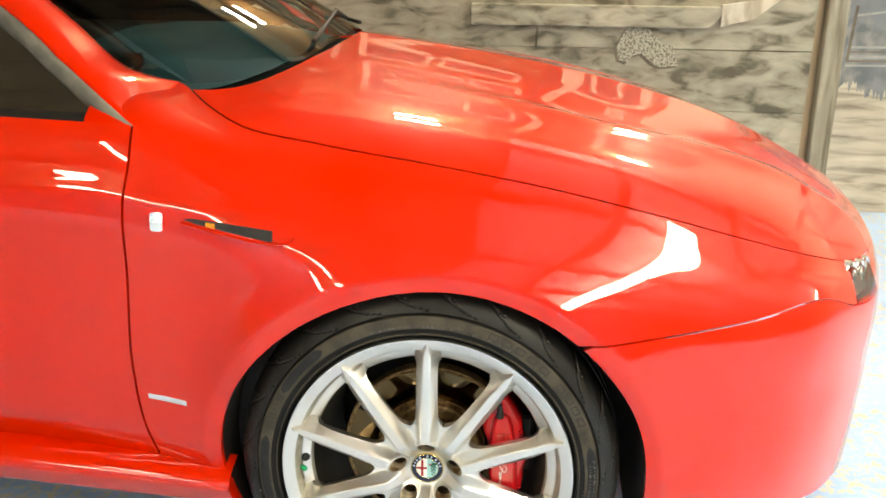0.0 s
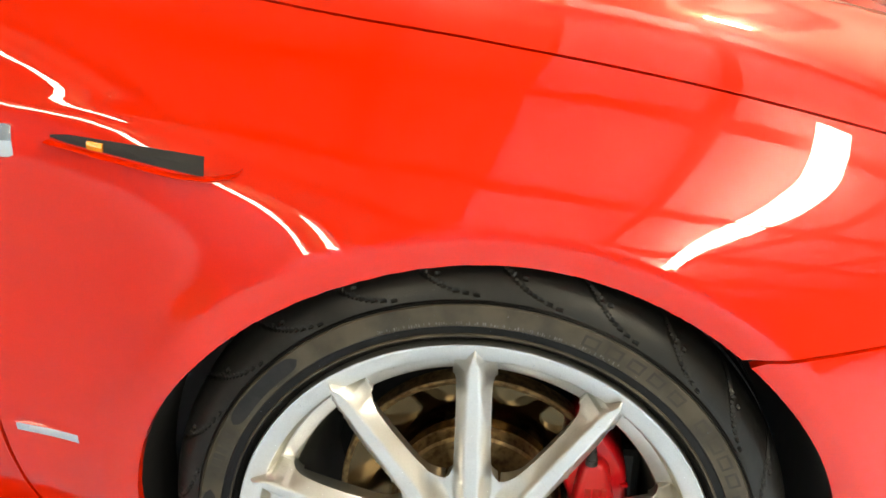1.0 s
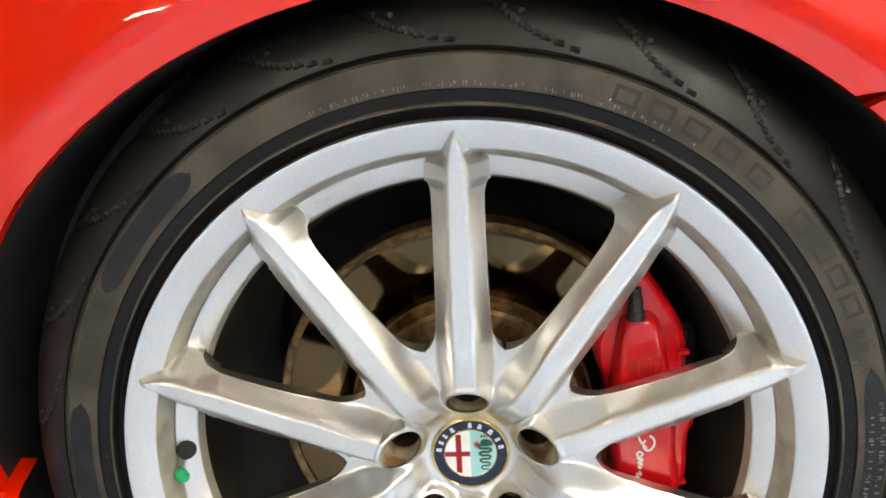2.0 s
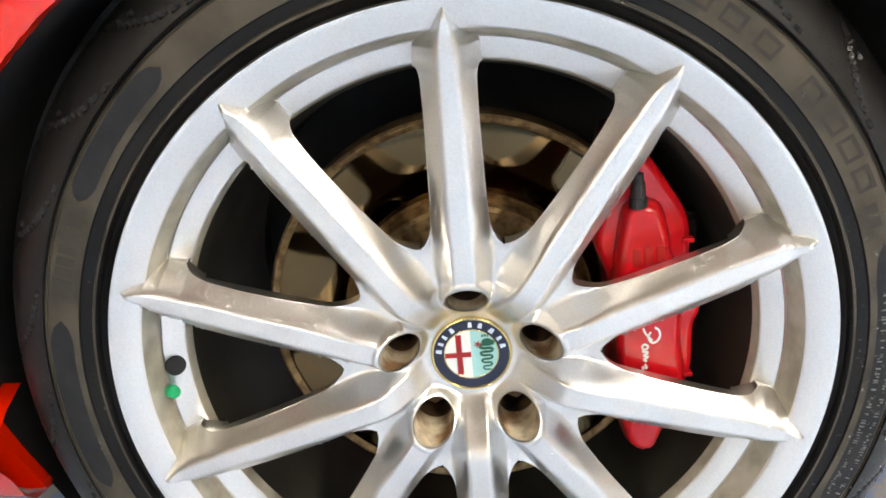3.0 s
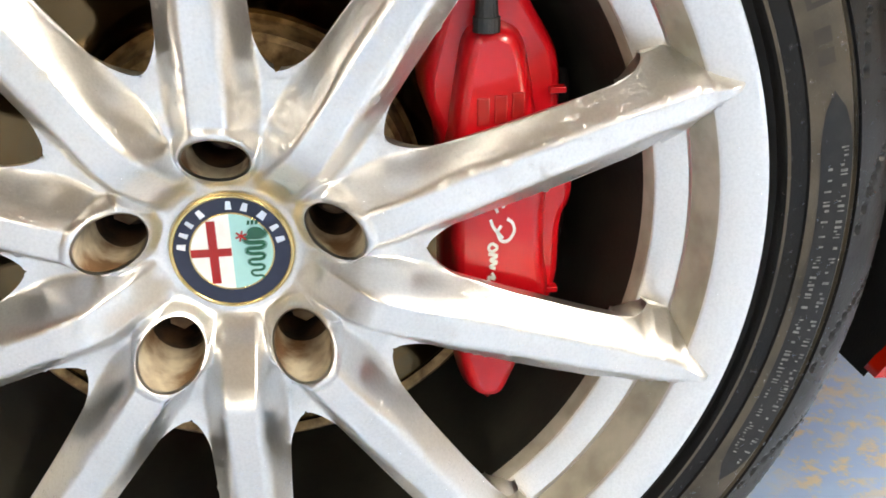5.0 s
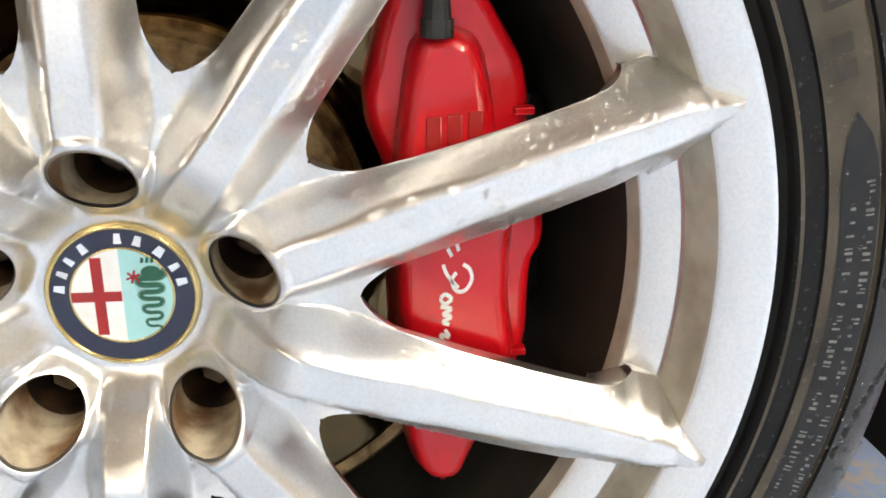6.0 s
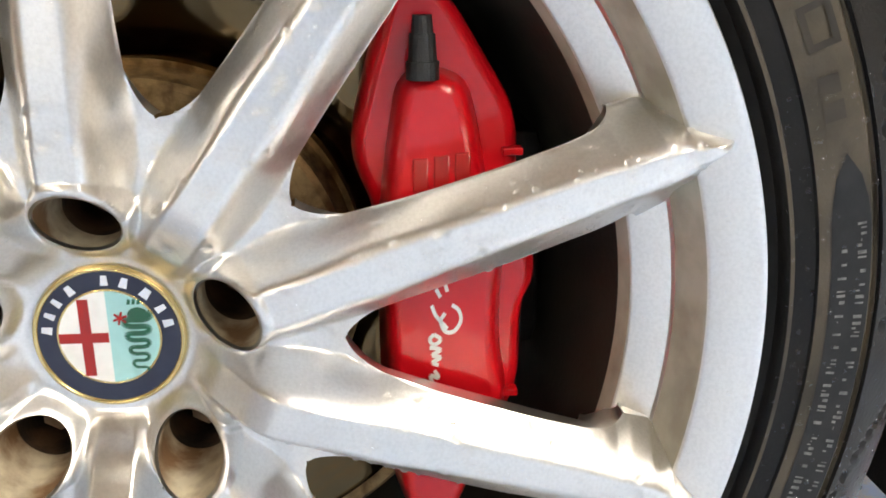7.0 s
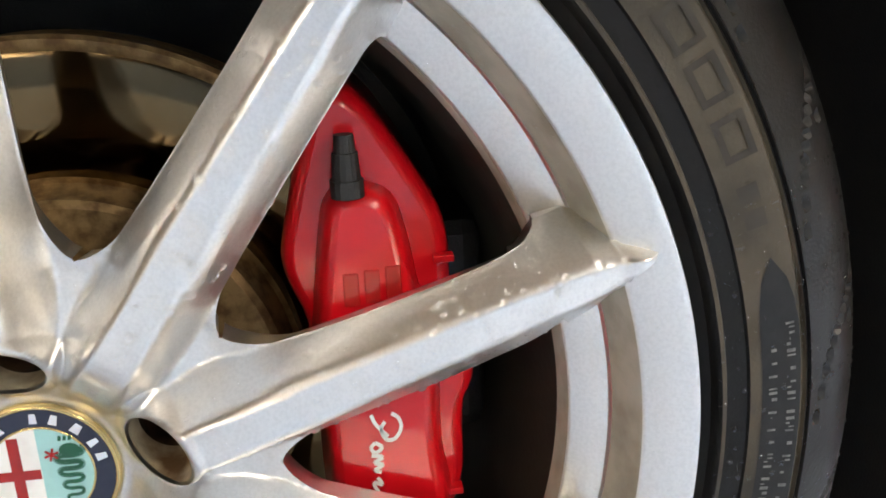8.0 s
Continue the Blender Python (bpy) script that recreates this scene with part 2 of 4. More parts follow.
# ---- garage ----
bm = bmesh.new()
box(bm, -7, 7, -10, 3.2, -0.15, 0)
floor = thing("floor", bm, FLOOR, "worn pale blue and beige painted concrete garage floor", "floor", kind="structure")
for nm, b4 in (("wall_north", (-7.2, 7.2, 3.2, 3.4, 0, 3.3)), ("wall_south", (-7.2, 7.2, -10.2, -10, 0, 3.3)),
               ("wall_west", (-7.2, -7, -10, 3.2, 0, 3.3)), ("wall_east", (7, 7.2, -10, 3.2, 0, 3.3))):
    bm = bmesh.new()
    box(bm, *b4)
    thing(nm, bm, BLUE_CAST if nm == "wall_south" else PLASTER, "unseen garage wall tinted blue for the reflections" if nm == "wall_south" else "plain warm grey plastered garage wall", "wall", kind="structure")
bm = bmesh.new()
box(bm, -7.2, 7.2, -10.2, 3.4, 3.3, 3.45)
thing("ceiling", bm, CEILING, "dusty brown sheet ceiling", "ceiling", kind="structure")
bm = bmesh.new()
box(bm, 0.58, 7.0, -10.0, 3.19, 3.275, 3.296)
thing("ceiling_lining", bm, LINING, "creased white lining sheet under the ceiling", "ceiling", kind="structure")

north = bpy.data.objects["wall_north"]
random.seed(4)
z = 0.0
while z < 3.1:
    hgt = min(random.uniform(0.22, 0.31), 3.28 - z)
    x = -6.9
    while x < 1.48:
        wide = min(random.uniform(1.6, 2.8), 1.505 - x)
        if 1.505 - x - wide < 0.5:
            wide = 1.505 - x
        bm = bmesh.new()
        box(bm, x + 0.002, x + wide - 0.002, 3.158 + random.uniform(0, 0.006), 3.199, z + 0.0012, z + hgt - 0.0012, 0.002)
        for v in bm.verts:
            v.co.z += 0.004 * noise.noise((v.co.x * 3, z * 7, 1.0))
        part("plank", bm, PLANK, north)
        x += wide
    z += hgt
bm = bmesh.new()
box(bm, 1.545, 1.638, 3.13, 3.199, 0.0, 3.28, 0.008)
part("timber_post", bm, POST, north, "upright weathered timber post")
bm = bmesh.new()
pale = [(1.055, 0.886), (1.055, 0.984), (1.33, 1.022), (1.20, 0.922)]
back, fore = ([bm.verts.new((x, y, z)) for x, z in pale] for y in (3.157, 3.104))
bm.faces.new(fore)
for k in range(4):
    bm.faces.new([fore[k], back[k], back[(k + 1) % 4], fore[(k + 1) % 4]])
bmesh.ops.recalc_face_normals(bm, faces=bm.faces[:])
part("splintered_end", bm, RAW, north, "pale freshly split end of the ledge board")
bm = bmesh.new()
r = bmesh.ops.create_cube(bm, size=1, matrix=Matrix.LocRotScale((0.44, 3.135, 0.925), None, (1.12, 0.05, 0.10)))
for v in r["verts"]:
    v.co.x += 0.10 if (v.co.x > 0.9 and v.co.z > 0.93) else 0.0
bmesh.ops.bevel(bm, geom=bm.edges[:], offset=0.006, segments=2, affect="EDGES", profile=0.5)
part("ledge_board", bm, PLANK, north, "pale ledge board with a splintered end")


def strip_light(x, y0, y1, zc, half=0.09, lean=0.0):
    """A hanging lamp with a wide glowing diffuser, running along y or leaning off it."""
    def leant(bm):
        for v in bm.verts:
            v.co.x += lean * (v.co.y - y1)
        return bm

    e = thing("strip_light", None, None, "lit white fluorescent strip light under the ceiling", "light", "ceiling strip lights")
    bm = bmesh.new()
    box(bm, x - half * 0.45, x + half * 0.45, y0, y1, zc + 0.045, zc + 0.09, 0.01)
    part("housing", leant(bm), STEEL, e)
    bm = bmesh.new()
    box(bm, x - half, x + half, y0 + 0.03, y1 - 0.03, zc - 0.01, zc + 0.045, 0.02)
    part("diffuser", leant(bm), TUBE, e, "glowing white diffuser")
    for yy in (y0 + 0.3, y1 - 0.3):
        bm = bmesh.new()
        box(bm, x - 0.01, x + 0.01, yy - 0.01, yy + 0.01, zc + 0.08, 3.3)
        part("hanger", leant(bm), STEEL, e)
    return e


for x1, y1, lean in ((2.05, 0.5, -0.07), (2.225, -2.0, -0.14), (2.575, -4.5, -0.14)):
    strip_light(x1, y1 - 2.48, y1, 3.0, 0.14, lean)
strip_light(-1.8, -3.6, -2.1, 3.0, 0.05)
strip_light(-1.8, -9.6, -6.9, 3.0, 0.13)
strip_light(-3.2, -9.6, -5.0, 3.0, 0.13)
# added lamp without a known source, only there to brighten the north wall
strip_light(4.6, -0.9, 1.72, 3.0, 0.11)

for cx, cy, cz in ((-0.10, 3.05, 2.95), (-0.06, 2.72, 2.95), (1.42, 3.10, 2.62)):
    e = thing("small_lamp", None, None, "small lit white lamp high by the painted wall", "light", "small lamps by the wall")
    bm = bmesh.new()
    box(bm, cx - 0.13, cx + 0.13, cy - 0.03, cy + 0.03, cz, cz + (0.025 if cx < 1 else 0.07), 0.006)
    part("diffuser", bm, LAMP, e, "glowing white diffuser")
    bm = bmesh.new()
    if cx < 1:
        box(bm, cx - 0.02, cx + 0.02, cy - 0.02, cy + 0.02, cz + 0.03, 3.3)
    else:
        box(bm, cx - 0.02, cx + 0.02, cy + 0.04, 3.2, cz + 0.03, cz + 0.07)
    part("bracket", bm, STEEL, e)
for k in range(6):
    bm = bmesh.new()
    box(bm, -7, 7, -9.2 + 2.3 * k, -9.04 + 2.3 * k, 3.1, 3.3, 0.01)
    thing("ceiling_beam_%d" % (k + 1), bm, IRON, "dark steel beam across the ceiling", "beam", kind="structure")
for k in range(9):
    bm = bmesh.new()
    box(bm, -6.3 + 1.55 * k, -6.22 + 1.55 * k, -10, 3.1, 3.2, 3.3, 0.01)
    thing("ceiling_purlin_%d" % (k + 1), bm, IRON, "thin dark steel purlin under the ceiling", "beam", kind="structure")

# ---- car body ----
ZC = 0.33          # wheel centre height
MID = 0.91         # the car's middle plane
car = thing("car", None, None, "glossy red sports car parked on the worn concrete floor", "car")

XS = [-1.7, -1.1, -0.6, -0.5, -0.42, -0.35, -0.2, 0.0, 0.2, 0.4, 0.55, 0.67, 0.755, 0.835, 0.895, 0.945, 0.98]
KNOTS = {  # (y, z) of the body's long lines at the stations XS
    "sill": ([.05, .05, .05, .05, .05, .05, .05, .05, .05, .055, .08, .15, .24, .37, .52, .68, .86],
             [.345, .335, .315, .285, .245, .220, .20, .19, .176, .217, .235, .225, .21, .20, .19, .19, .19]),
    "low": ([.020, .020, .016, .014, .010, .006, .000, .000, .004, .022, .065, .135, .225, .35, .50, .66, .85],
            [.40, .395, .385, .38, .37, .36, .33, .32, .31, .30, .30, .30, .30, .30, .30, .30, .30]),
    "mid": ([.006, .006, .002, .000, -.002, -.006, -.030, -.046, -.028, .018, .060, .125, .210, .335, .485, .65, .845],
            [.52, .52, .51, .50, .49, .48, .46, .45, .44, .44, .44, .44, .44, .44, .44, .44, .44]),
    "line": ([.006, .006, .004, .002, .000, -.004, -.014, -.020, -.010, .022, .066, .13, .215, .34, .49, .655, .85],
             [.66, .66, .66, .655, .65, .64, .61, .585, .585, .604, .624, .640, .60, .58, .57, .565, .56]),
    "crease": ([.012, .012, .012, .012, .014, .016, .020, .026, .032, .060, .098, .152, .240, .36, .51, .675, .86],
               [.83, .82, .815, .81, .80, .795, .775, .745, .715, .690, .672, .655, .625, .60, .59, .58, .57]),
    "shoulder": ([.055, .055, .060, .062, .066, .072, .080, .086, .092, .108, .138, .190, .272, .39, .535, .69, .865],
                 [.945, .935, .922, .917, .895, .875, .848, .820, .785, .742, .702, .668, .640, .615, .605, .59, .575]),
    "edge": ([.33, .33, .33, .31, .215, .155, .135, .130, .130, .140, .170, .220, .300, .42, .56, .71, .875],
             [.97, .97, .965, .955, .930, .908, .880, .850, .815, .768, .724, .686, .655, .632, .615, .60, .58]),
    "quarter": ([.60, .60, .60, .59, .56, .54, .53, .52, .52, .52, .53, .55, .60, .66, .73, .80, .89],
                [1.02, 1.02, 1.01, 1.0, .992, .984, .966, .938, .904, .860, .818, .775, .735, .694, .660, .625, .588]),
    "middle": ([MID] * 17,
               [1.05, 1.05, 1.045, 1.035, 1.027, 1.019, 1.0, .973, .940, .895, .852, .808, .765, .720, .682, .64, .60]),
}
ARCH = (0.006, ZC, 0.342, 0.372)    # centre x and z, half height, half width
LINES = list(KNOTS)


def tucked(wr, x, z):
    """The arch's half width, opening a little below the axle towards the bumper."""
    return wr + 0.06 * np.maximum(0, ZC - z) * (x > 0)


def skin(x, u):
    """The body's right half: place for a station x and a row u (0: sill to 8: middle)."""
    x, u = np.broadcast_arrays(np.asarray(x, float), np.asarray(u, float))
    xs, us = x.ravel(), u.ravel()
    ys = np.array([curve(XS, KNOTS[k][0], xs) for k in LINES])
    zs = np.array([curve(XS, KNOTS[k][1], xs) for k in LINES])
    i = np.clip(us.astype(int), 0, 7)
    s = us - i
    n = np.arange(len(xs))

    h = np.hypot(np.diff(ys, axis=0), np.diff(zs, axis=0)) + 1e-6
    h0, h1, h2 = h[np.maximum(i - 1, 0), n], h[i, n], h[np.minimum(i + 1, 7), n]

    def across(v):
        p0, p1, p2, p3 = v[np.maximum(i - 1, 0), n], v[i, n], v[i + 1, n], v[np.minimum(i + 2, 8), n]
        m1 = np.where(i == 0, p2 - p1, ((p1 - p0) * h1 * h1 / h0 + (p2 - p1) * h0) / (h0 + h1))
        m2 = np.where(i == 7, p2 - p1, ((p2 - p1) * h2 + (p3 - p2) * h1 * h1 / h2) / (h1 + h2))
        return (1 + 2 * s) * (1 - s) ** 2 * p1 + s * (1 - s) ** 2 * m1 + s * s * (3 - 2 * s) * p2 + s * s * (s - 1) * m2

    yy, zz = across(ys), across(zs)
    # a soft ridge along the bonnet
    zz = zz + 0.010 * np.exp(-np.abs((yy - np.interp(xs, [-0.4, 0.3, 0.9], [0.52, 0.42, 0.56])) / 0.035) ** 1.5) * smoothstep((xs + 0.25) / 0.5) * smoothstep((0.93 - xs) / 0.2) * (us > 6)
    # the flat flare round the wheel arch
    rr = np.hypot((xs - 0.006) * ARCH[2] / tucked(ARCH[3], xs, zz), zz - ZC)
    yy = yy + 0.013 * np.clip(1 - (rr - ARCH[2]) / 0.028, 0, 1.3) * (us < 5)
    # the wing swells towards the arch behind the wheel
    yy = yy - (0.012 + 0.012 * smoothstep((0.10 - xs) / 0.30)) * np.exp(-np.maximum(rr - ARCH[2] - 0.012, 0) / 0.075) * smoothstep((xs + 0.44) / 0.16) * smoothstep((0.52 - xs) / 0.2) * smoothstep((5.2 - us) / 0.8)
    # a fine ridge along the crease behind the wheel
    yy = yy - 0.0014 * np.exp(-((us - 4.0) / 0.10) ** 2) * smoothstep((-0.16 - xs) / 0.2)
    # the door gap leans a little
    xo = xs + curve([0.2, 0.31, 0.42, 0.52, 0.68, 0.81, 0.86, 0.93, 1.2], [.02, .012, -.002, -.007, -.002, 0.0, .006, .004, .004], zz) * np.exp(-((xs + 0.5) / 0.12) ** 2) * (us < 5.5)
    return np.stack([xo, yy, zz], -1).reshape(*x.shape, 3)


def panel(name, xs, us, parent, mats=None, label="", warp=None, mirror=False, both=False, hole=None, lip=0.012, drop=None):
    """A body panel over the stations xs and rows us, its rim folded inward; hole: a wheel arch (x, z, radius)."""
    X, U = np.meshgrid(xs, us, indexing="ij")
    if warp is not None:
        X = warp(X, U)
    P = skin(X, U)
    if both:
        Q = P[:, ::-1][:, 1:].copy()
        Q[..., 1] = 2 * MID - Q[..., 1]
        P = np.concatenate([P, Q], 1)
    nu, nv = P.shape[:2]
    V = P.reshape(-1, 3)
    if mirror:
        V = V * (1, -1, 1) + (0, 2 * MID, 0)
    faces = grid_faces(nu, nv, None if drop is None else lambda i, j: not drop(X[i, j] + 1e-6, U[i, j] + 1e-6))
    if hole:
        hx, hz, hr, wr = hole
        d = np.hypot((V[:, 0] - hx) * hr / tucked(wr, V[:, 0], V[:, 2]), V[:, 2] - hz)
        side = np.abs(V[:, 1] - (2 * MID if mirror else 0)) < 0.2
        inside = (d < hr) & side
        cut = {i for f in faces if any(inside[i] for i in f) for i in f}
        faces = [f for f in faces if not any(inside[i] for i in f)]
        for i in cut:
            if not inside[i]:
                V[i, 0] = hx + (V[i, 0] - hx) * hr / d[i]
                V[i, 2] = hz + (V[i, 2] - hz) * hr / d[i]
    bm = bmesh.new()
    vs = [bm.verts.new(v) for v in V]
    for f in faces:
        bm.faces.new([vs[i] for i in f])
    bmesh.ops.delete(bm, geom=[v for v in bm.verts if not v.link_faces], context="VERTS")
    rim = [e for e in bm.edges if e.is_boundary]
    if lip:
        r = bmesh.ops.extrude_edge_only(bm, edges=rim)
        bm.normal_update()
        for v in [g for g in r["geom"] if isinstance(g, bmesh.types.BMVert)]:
            v.co += Vector((0.0, (MID - v.co.y) / max(abs(MID - v.co.y), 1e-6) * lip if abs(v.co.y - MID) > 0.4 else 0.0, -lip * 0.7 if v.co.z > 0.6 and not (hole and math.hypot(v.co.x - hole[0], v.co.z - hole[1]) < hole[3] + 0.01) else 0.0))
        for e in rim:
            e.smooth = False
    for f in bm.faces:
        f.smooth = True
    return part(name, bm, mats or RED, parent, label)


G = 0.0022


def up(a, b, n):
    return list(np.linspace(a, b, n))


front = [v for v in np.arange(-0.498 + 0.02, 1.0, 0.012)] + [1.004, 1.01]
fend_x = up(-0.58, -0.51, 6) + [-0.5 + G, -0.492] + [v for v in np.arange(-0.48, 0.75, 0.010)] + [0.757]
rows = up(0, 3 - 0.013, 48) + up(3 + 0.013, 6 - 0.018, 64)
for mir in (False, True):
    panel("front_fender", fend_x, rows, car, mirror=mir, hole=ARCH, drop=lambda x, u: (u < 3 and x > 0.05) or (u < 4.98 and x < -0.5 + G),
          label="" if mir else "glossy red front wing with a flared wheel arch")
    panel("bumper", up(0.05, 0.98, 110), up(0, 3 - 0.013, 44), car, mirror=mir, hole=ARCH, label="" if mir else "glossy red front bumper corner")
    panel("nose_panel", up(0.763, 0.98, 30), rows[48:], car, mirror=mir, drop=lambda x, u: x < 0.84 and 3.1 < u < 5.6)
    panel("door", [-1.7] + up(-1.66, -0.5 - G, 60), up(0, 5, 70), car, mirror=mir, label="" if mir else "closed glossy red door")


def cowl(y):
    """Where the bonnet ends under the windscreen."""
    return curve([0.0, 0.31, 0.45, 0.6, 0.9], [-0.50, -0.47, -0.36, -0.305, -0.265], y)


def bonnet_warp(X, U):
    y = skin(X, U)[..., 1]
    b = cowl(y)
    return b + (X + 0.5) / 1.48 * (0.98 - b)


panel("bonnet", up(-0.5, 0.3, 60) + up(0.312, 0.98, 60), [6.007] + up(6.04, 8, 46), car, warp=bonnet_warp, both=True, label="glossy red bonnet reflecting the painted wall")


def ruled(name, a, b, mats, parent, label="", n=40, m=12, bulge=(0, 0, 0), thick=0.0, grow=1e6):
    """A sheet between two space curves given by their knots, bulging in its middle."""
    ta, tb = np.linspace(0, 1, len(a)), np.linspace(0, 1, len(b))
    t = np.linspace(0, 1, n)
    A = np.stack([curve(ta, [p[k] for p in a], t) for k in range(3)], -1)
    B = np.stack([curve(tb, [p[k] for p in b], t) for k in range(3)], -1)
    s = np.linspace(0, 1, m)[None, :, None]
    P = A[:, None] * (1 - s) + B[:, None] * s + np.array(bulge) * (4 * s * (1 - s)) * np.clip(t * grow, 0, 1)[:, None, None]
    bm = bmesh.new()
    vs = [bm.verts.new(v) for v in P.reshape(-1, 3)]
    for f in grid_faces(n, m):
        bm.faces.new([vs[i] for i in f]).smooth = True
    outward(bm)
    if thick:
        bmesh.ops.solidify(bm, geom=bm.faces[:], thickness=thick)
    return part(name, bm, mats, parent, label)


def outward(bm, centre=(-0.8, MID, 0.8)):
    """Turns an open sheet's faces away from the cabin."""
    bm.normal_update()
    if sum(f.normal.dot(f.calc_center_median() - Vector(centre)) for f in bm.faces) < 0:
        bmesh.ops.reverse_faces(bm, faces=bm.faces[:])
        bm.normal_update()
    return bm


def flip(points):
    return [(x, 2 * MID - y, z) for x, y, z in points]


# pillar, windscreen, side window
LOW = [(-0.495, 0.062, 0.917), (-0.56, 0.088, 0.962), (-0.64, 0.125, 1.015), (-0.76, 0.175, 1.097), (-1.2, 0.32, 1.36)]
HIGH = [(-0.50, 0.30, 0.958), (-0.53, 0.245, 0.975), (-0.595, 0.243, 1.003), (-0.715, 0.265, 1.100), (-1.13, 0.385, 1.37)]
for mir in (False, True):
    f = flip if mir else list
    ruled("windscreen_pillar", f(LOW), f(HIGH), RED, car, "" if mir else "glossy red windscreen pillar", bulge=(0, 0.02 if mir else -0.02, 0.012), thick=0.004, grow=3)
    ruled("pillar_trim", f([(x - 0.03, y + 0.012, z - 0.022) for x, y, z in LOW]), f([(x, y - 0.002, z) for x, y, z in LOW]), TRIM, car, m=5, thick=0.003, bulge=(0, 0.006 if mir else -0.006, 0))
    ruled("side_window", f([(-0.54, 0.085, 0.925), (-0.8, 0.09, 0.93), (-1.2, 0.09, 0.94), (-1.7, 0.09, 0.95)]),
          f([(-0.57, 0.105, 0.955), (-0.80, 0.205, 1.10), (-1.25, 0.345, 1.36), (-1.7, 0.36, 1.36)]), SIDE_GLASS, car, "" if mir else "dark tinted side window")
    ruled("belt_seal", f([(-0.515, 0.066, 0.916), (-1.1, 0.06, 0.937), (-1.7, 0.06, 0.947)]), f([(-0.53, 0.09, 0.930), (-1.1, 0.09, 0.943), (-1.7, 0.09, 0.955)]), BLACK, car, m=4, thick=0.003)
base = [(cowl(y) - 0.012, y, float(skin(cowl(y), 6.0 + 2 * (y - 0.31) / 0.6)[2]) + 0.006) for y in (0.31, 0.4, 0.5, 0.62, 0.75, 0.91)]
base = base + flip(base[:-1])[::-1]
head = [(-1.13 - 0.10 * (1 - ((y - MID) / 0.53) ** 2), y, 1.37 + 0.04 * (1 - ((y - MID) / 0.53) ** 2)) for y in np.linspace(0.385, 2 * MID - 0.385, 11)]
ruled("windscreen", base, head, SCREEN, car, "dark windscreen reflecting the garage", n=60, m=24, bulge=(0.02, 0, 0.035))
edge_low = [(-0.50, 0.30, 0.958), (-0.53, 0.245, 0.975), (-0.595, 0.243, 1.003), (-0.715, 0.265, 1.100), (-1.13, 0.385, 1.37)]
for mir in (False, True):
    f = flip if mir else list
    ruled("windscreen_edge", f(edge_low), f([base[0], (-0.515, 0.32, 0.965), (-0.60, 0.335, 1.01), (-0.73, 0.345, 1.105), (-1.135, 0.40, 1.372)]), SCREEN, car, m=6)
ruled("cowl_tray", [(x - 0.10, y, z - 0.03) for x, y, z in base], [(x + 0.01, y, z - 0.02) for x, y, z in base], BLACK, car, n=40, m=4)
ruled("dashboard", [(x - 0.55, y, z + 0.0) for x, y, z in base], [(x - 0.06, y, z - 0.02) for x, y, z in base], DASH, car, n=30, m=6, bulge=(0, 0, 0.02))
ruled("roof", head, [(-1.75, y, 1.40 + 0.03 * (1 - ((y - MID) / 0.53) ** 2)) for y in np.linspace(0.37, 2 * MID - 0.37, 11)], RED, car, n=30, m=6, bulge=(0, 0, 0.02), thick=0.004)
# black filler for the unlit insides; the upright box at the rear blocks light
bm = bmesh.new()
box(bm, -1.72, -0.2, 0.12, 2 * MID - 0.12, 0.25, 0.86, 0.03)
box(bm, -1.74, -1.70, 0.10, 2 * MID - 0.10, 0.8, 1.40)
box(bm, -1.72, -0.62, 0.30, 2 * MID - 0.30, 0.86, 0.985, 0.05)
part("cabin_filler", bm, BLACK, car, "black filler standing in for the dark cabin and engine bay")

# sill under the door
SILL = [(0.058, 0.345), (0.030, 0.338), (0.006, 0.326), (-0.004, 0.312), (0.000, 0.302), (0.010, 0.288), (0.020, 0.268), (0.034, 0.254), (0.07, 0.246)]
for mir in (False, True):
    xs = up(-1.7, -0.352, 30)
    V = [(x, (2 * MID - y) if mir else y, z - 0.03 + 0.03 * (-x - 0.35) / 0.45 * 0.9) for x in xs for y, z in SILL]
    me = mesh_of("side_sill", V, grid_faces(len(xs), len(SILL)), RED)
    part("side_sill", me, RED, car, "" if mir else "glossy red side sill")

# wheel housing
def skin_y(x, z):
    us = np.linspace(0, 6, 121)
    P = skin(np.full(121, x), us)
    return float(np.interp(z, P[:, 2], P[:, 1]))


for mir in (False, True):
    prof = [(0.3432, -1.0), (0.3428, -2.0), (0.347, 0.30), (0.25, 0.305), (0.02, 0.31)]
    v, fcs = lathe(prof, 90, -21, 214)
    V = []
    for x, y, z in v:
        x, z = x / 0.342 * float(tucked(0.3714, x, z + ZC)) + 0.006, z + ZC
        if y < 0:
            y = skin_y(x, z) + (0.008 if y > -1.5 else 0.034)
        V.append((x, (2 * MID - y) if mir else y, z))
    part("wheel_housing", mesh_of("wheel_housing", V, fcs, BLACK), BLACK, car)

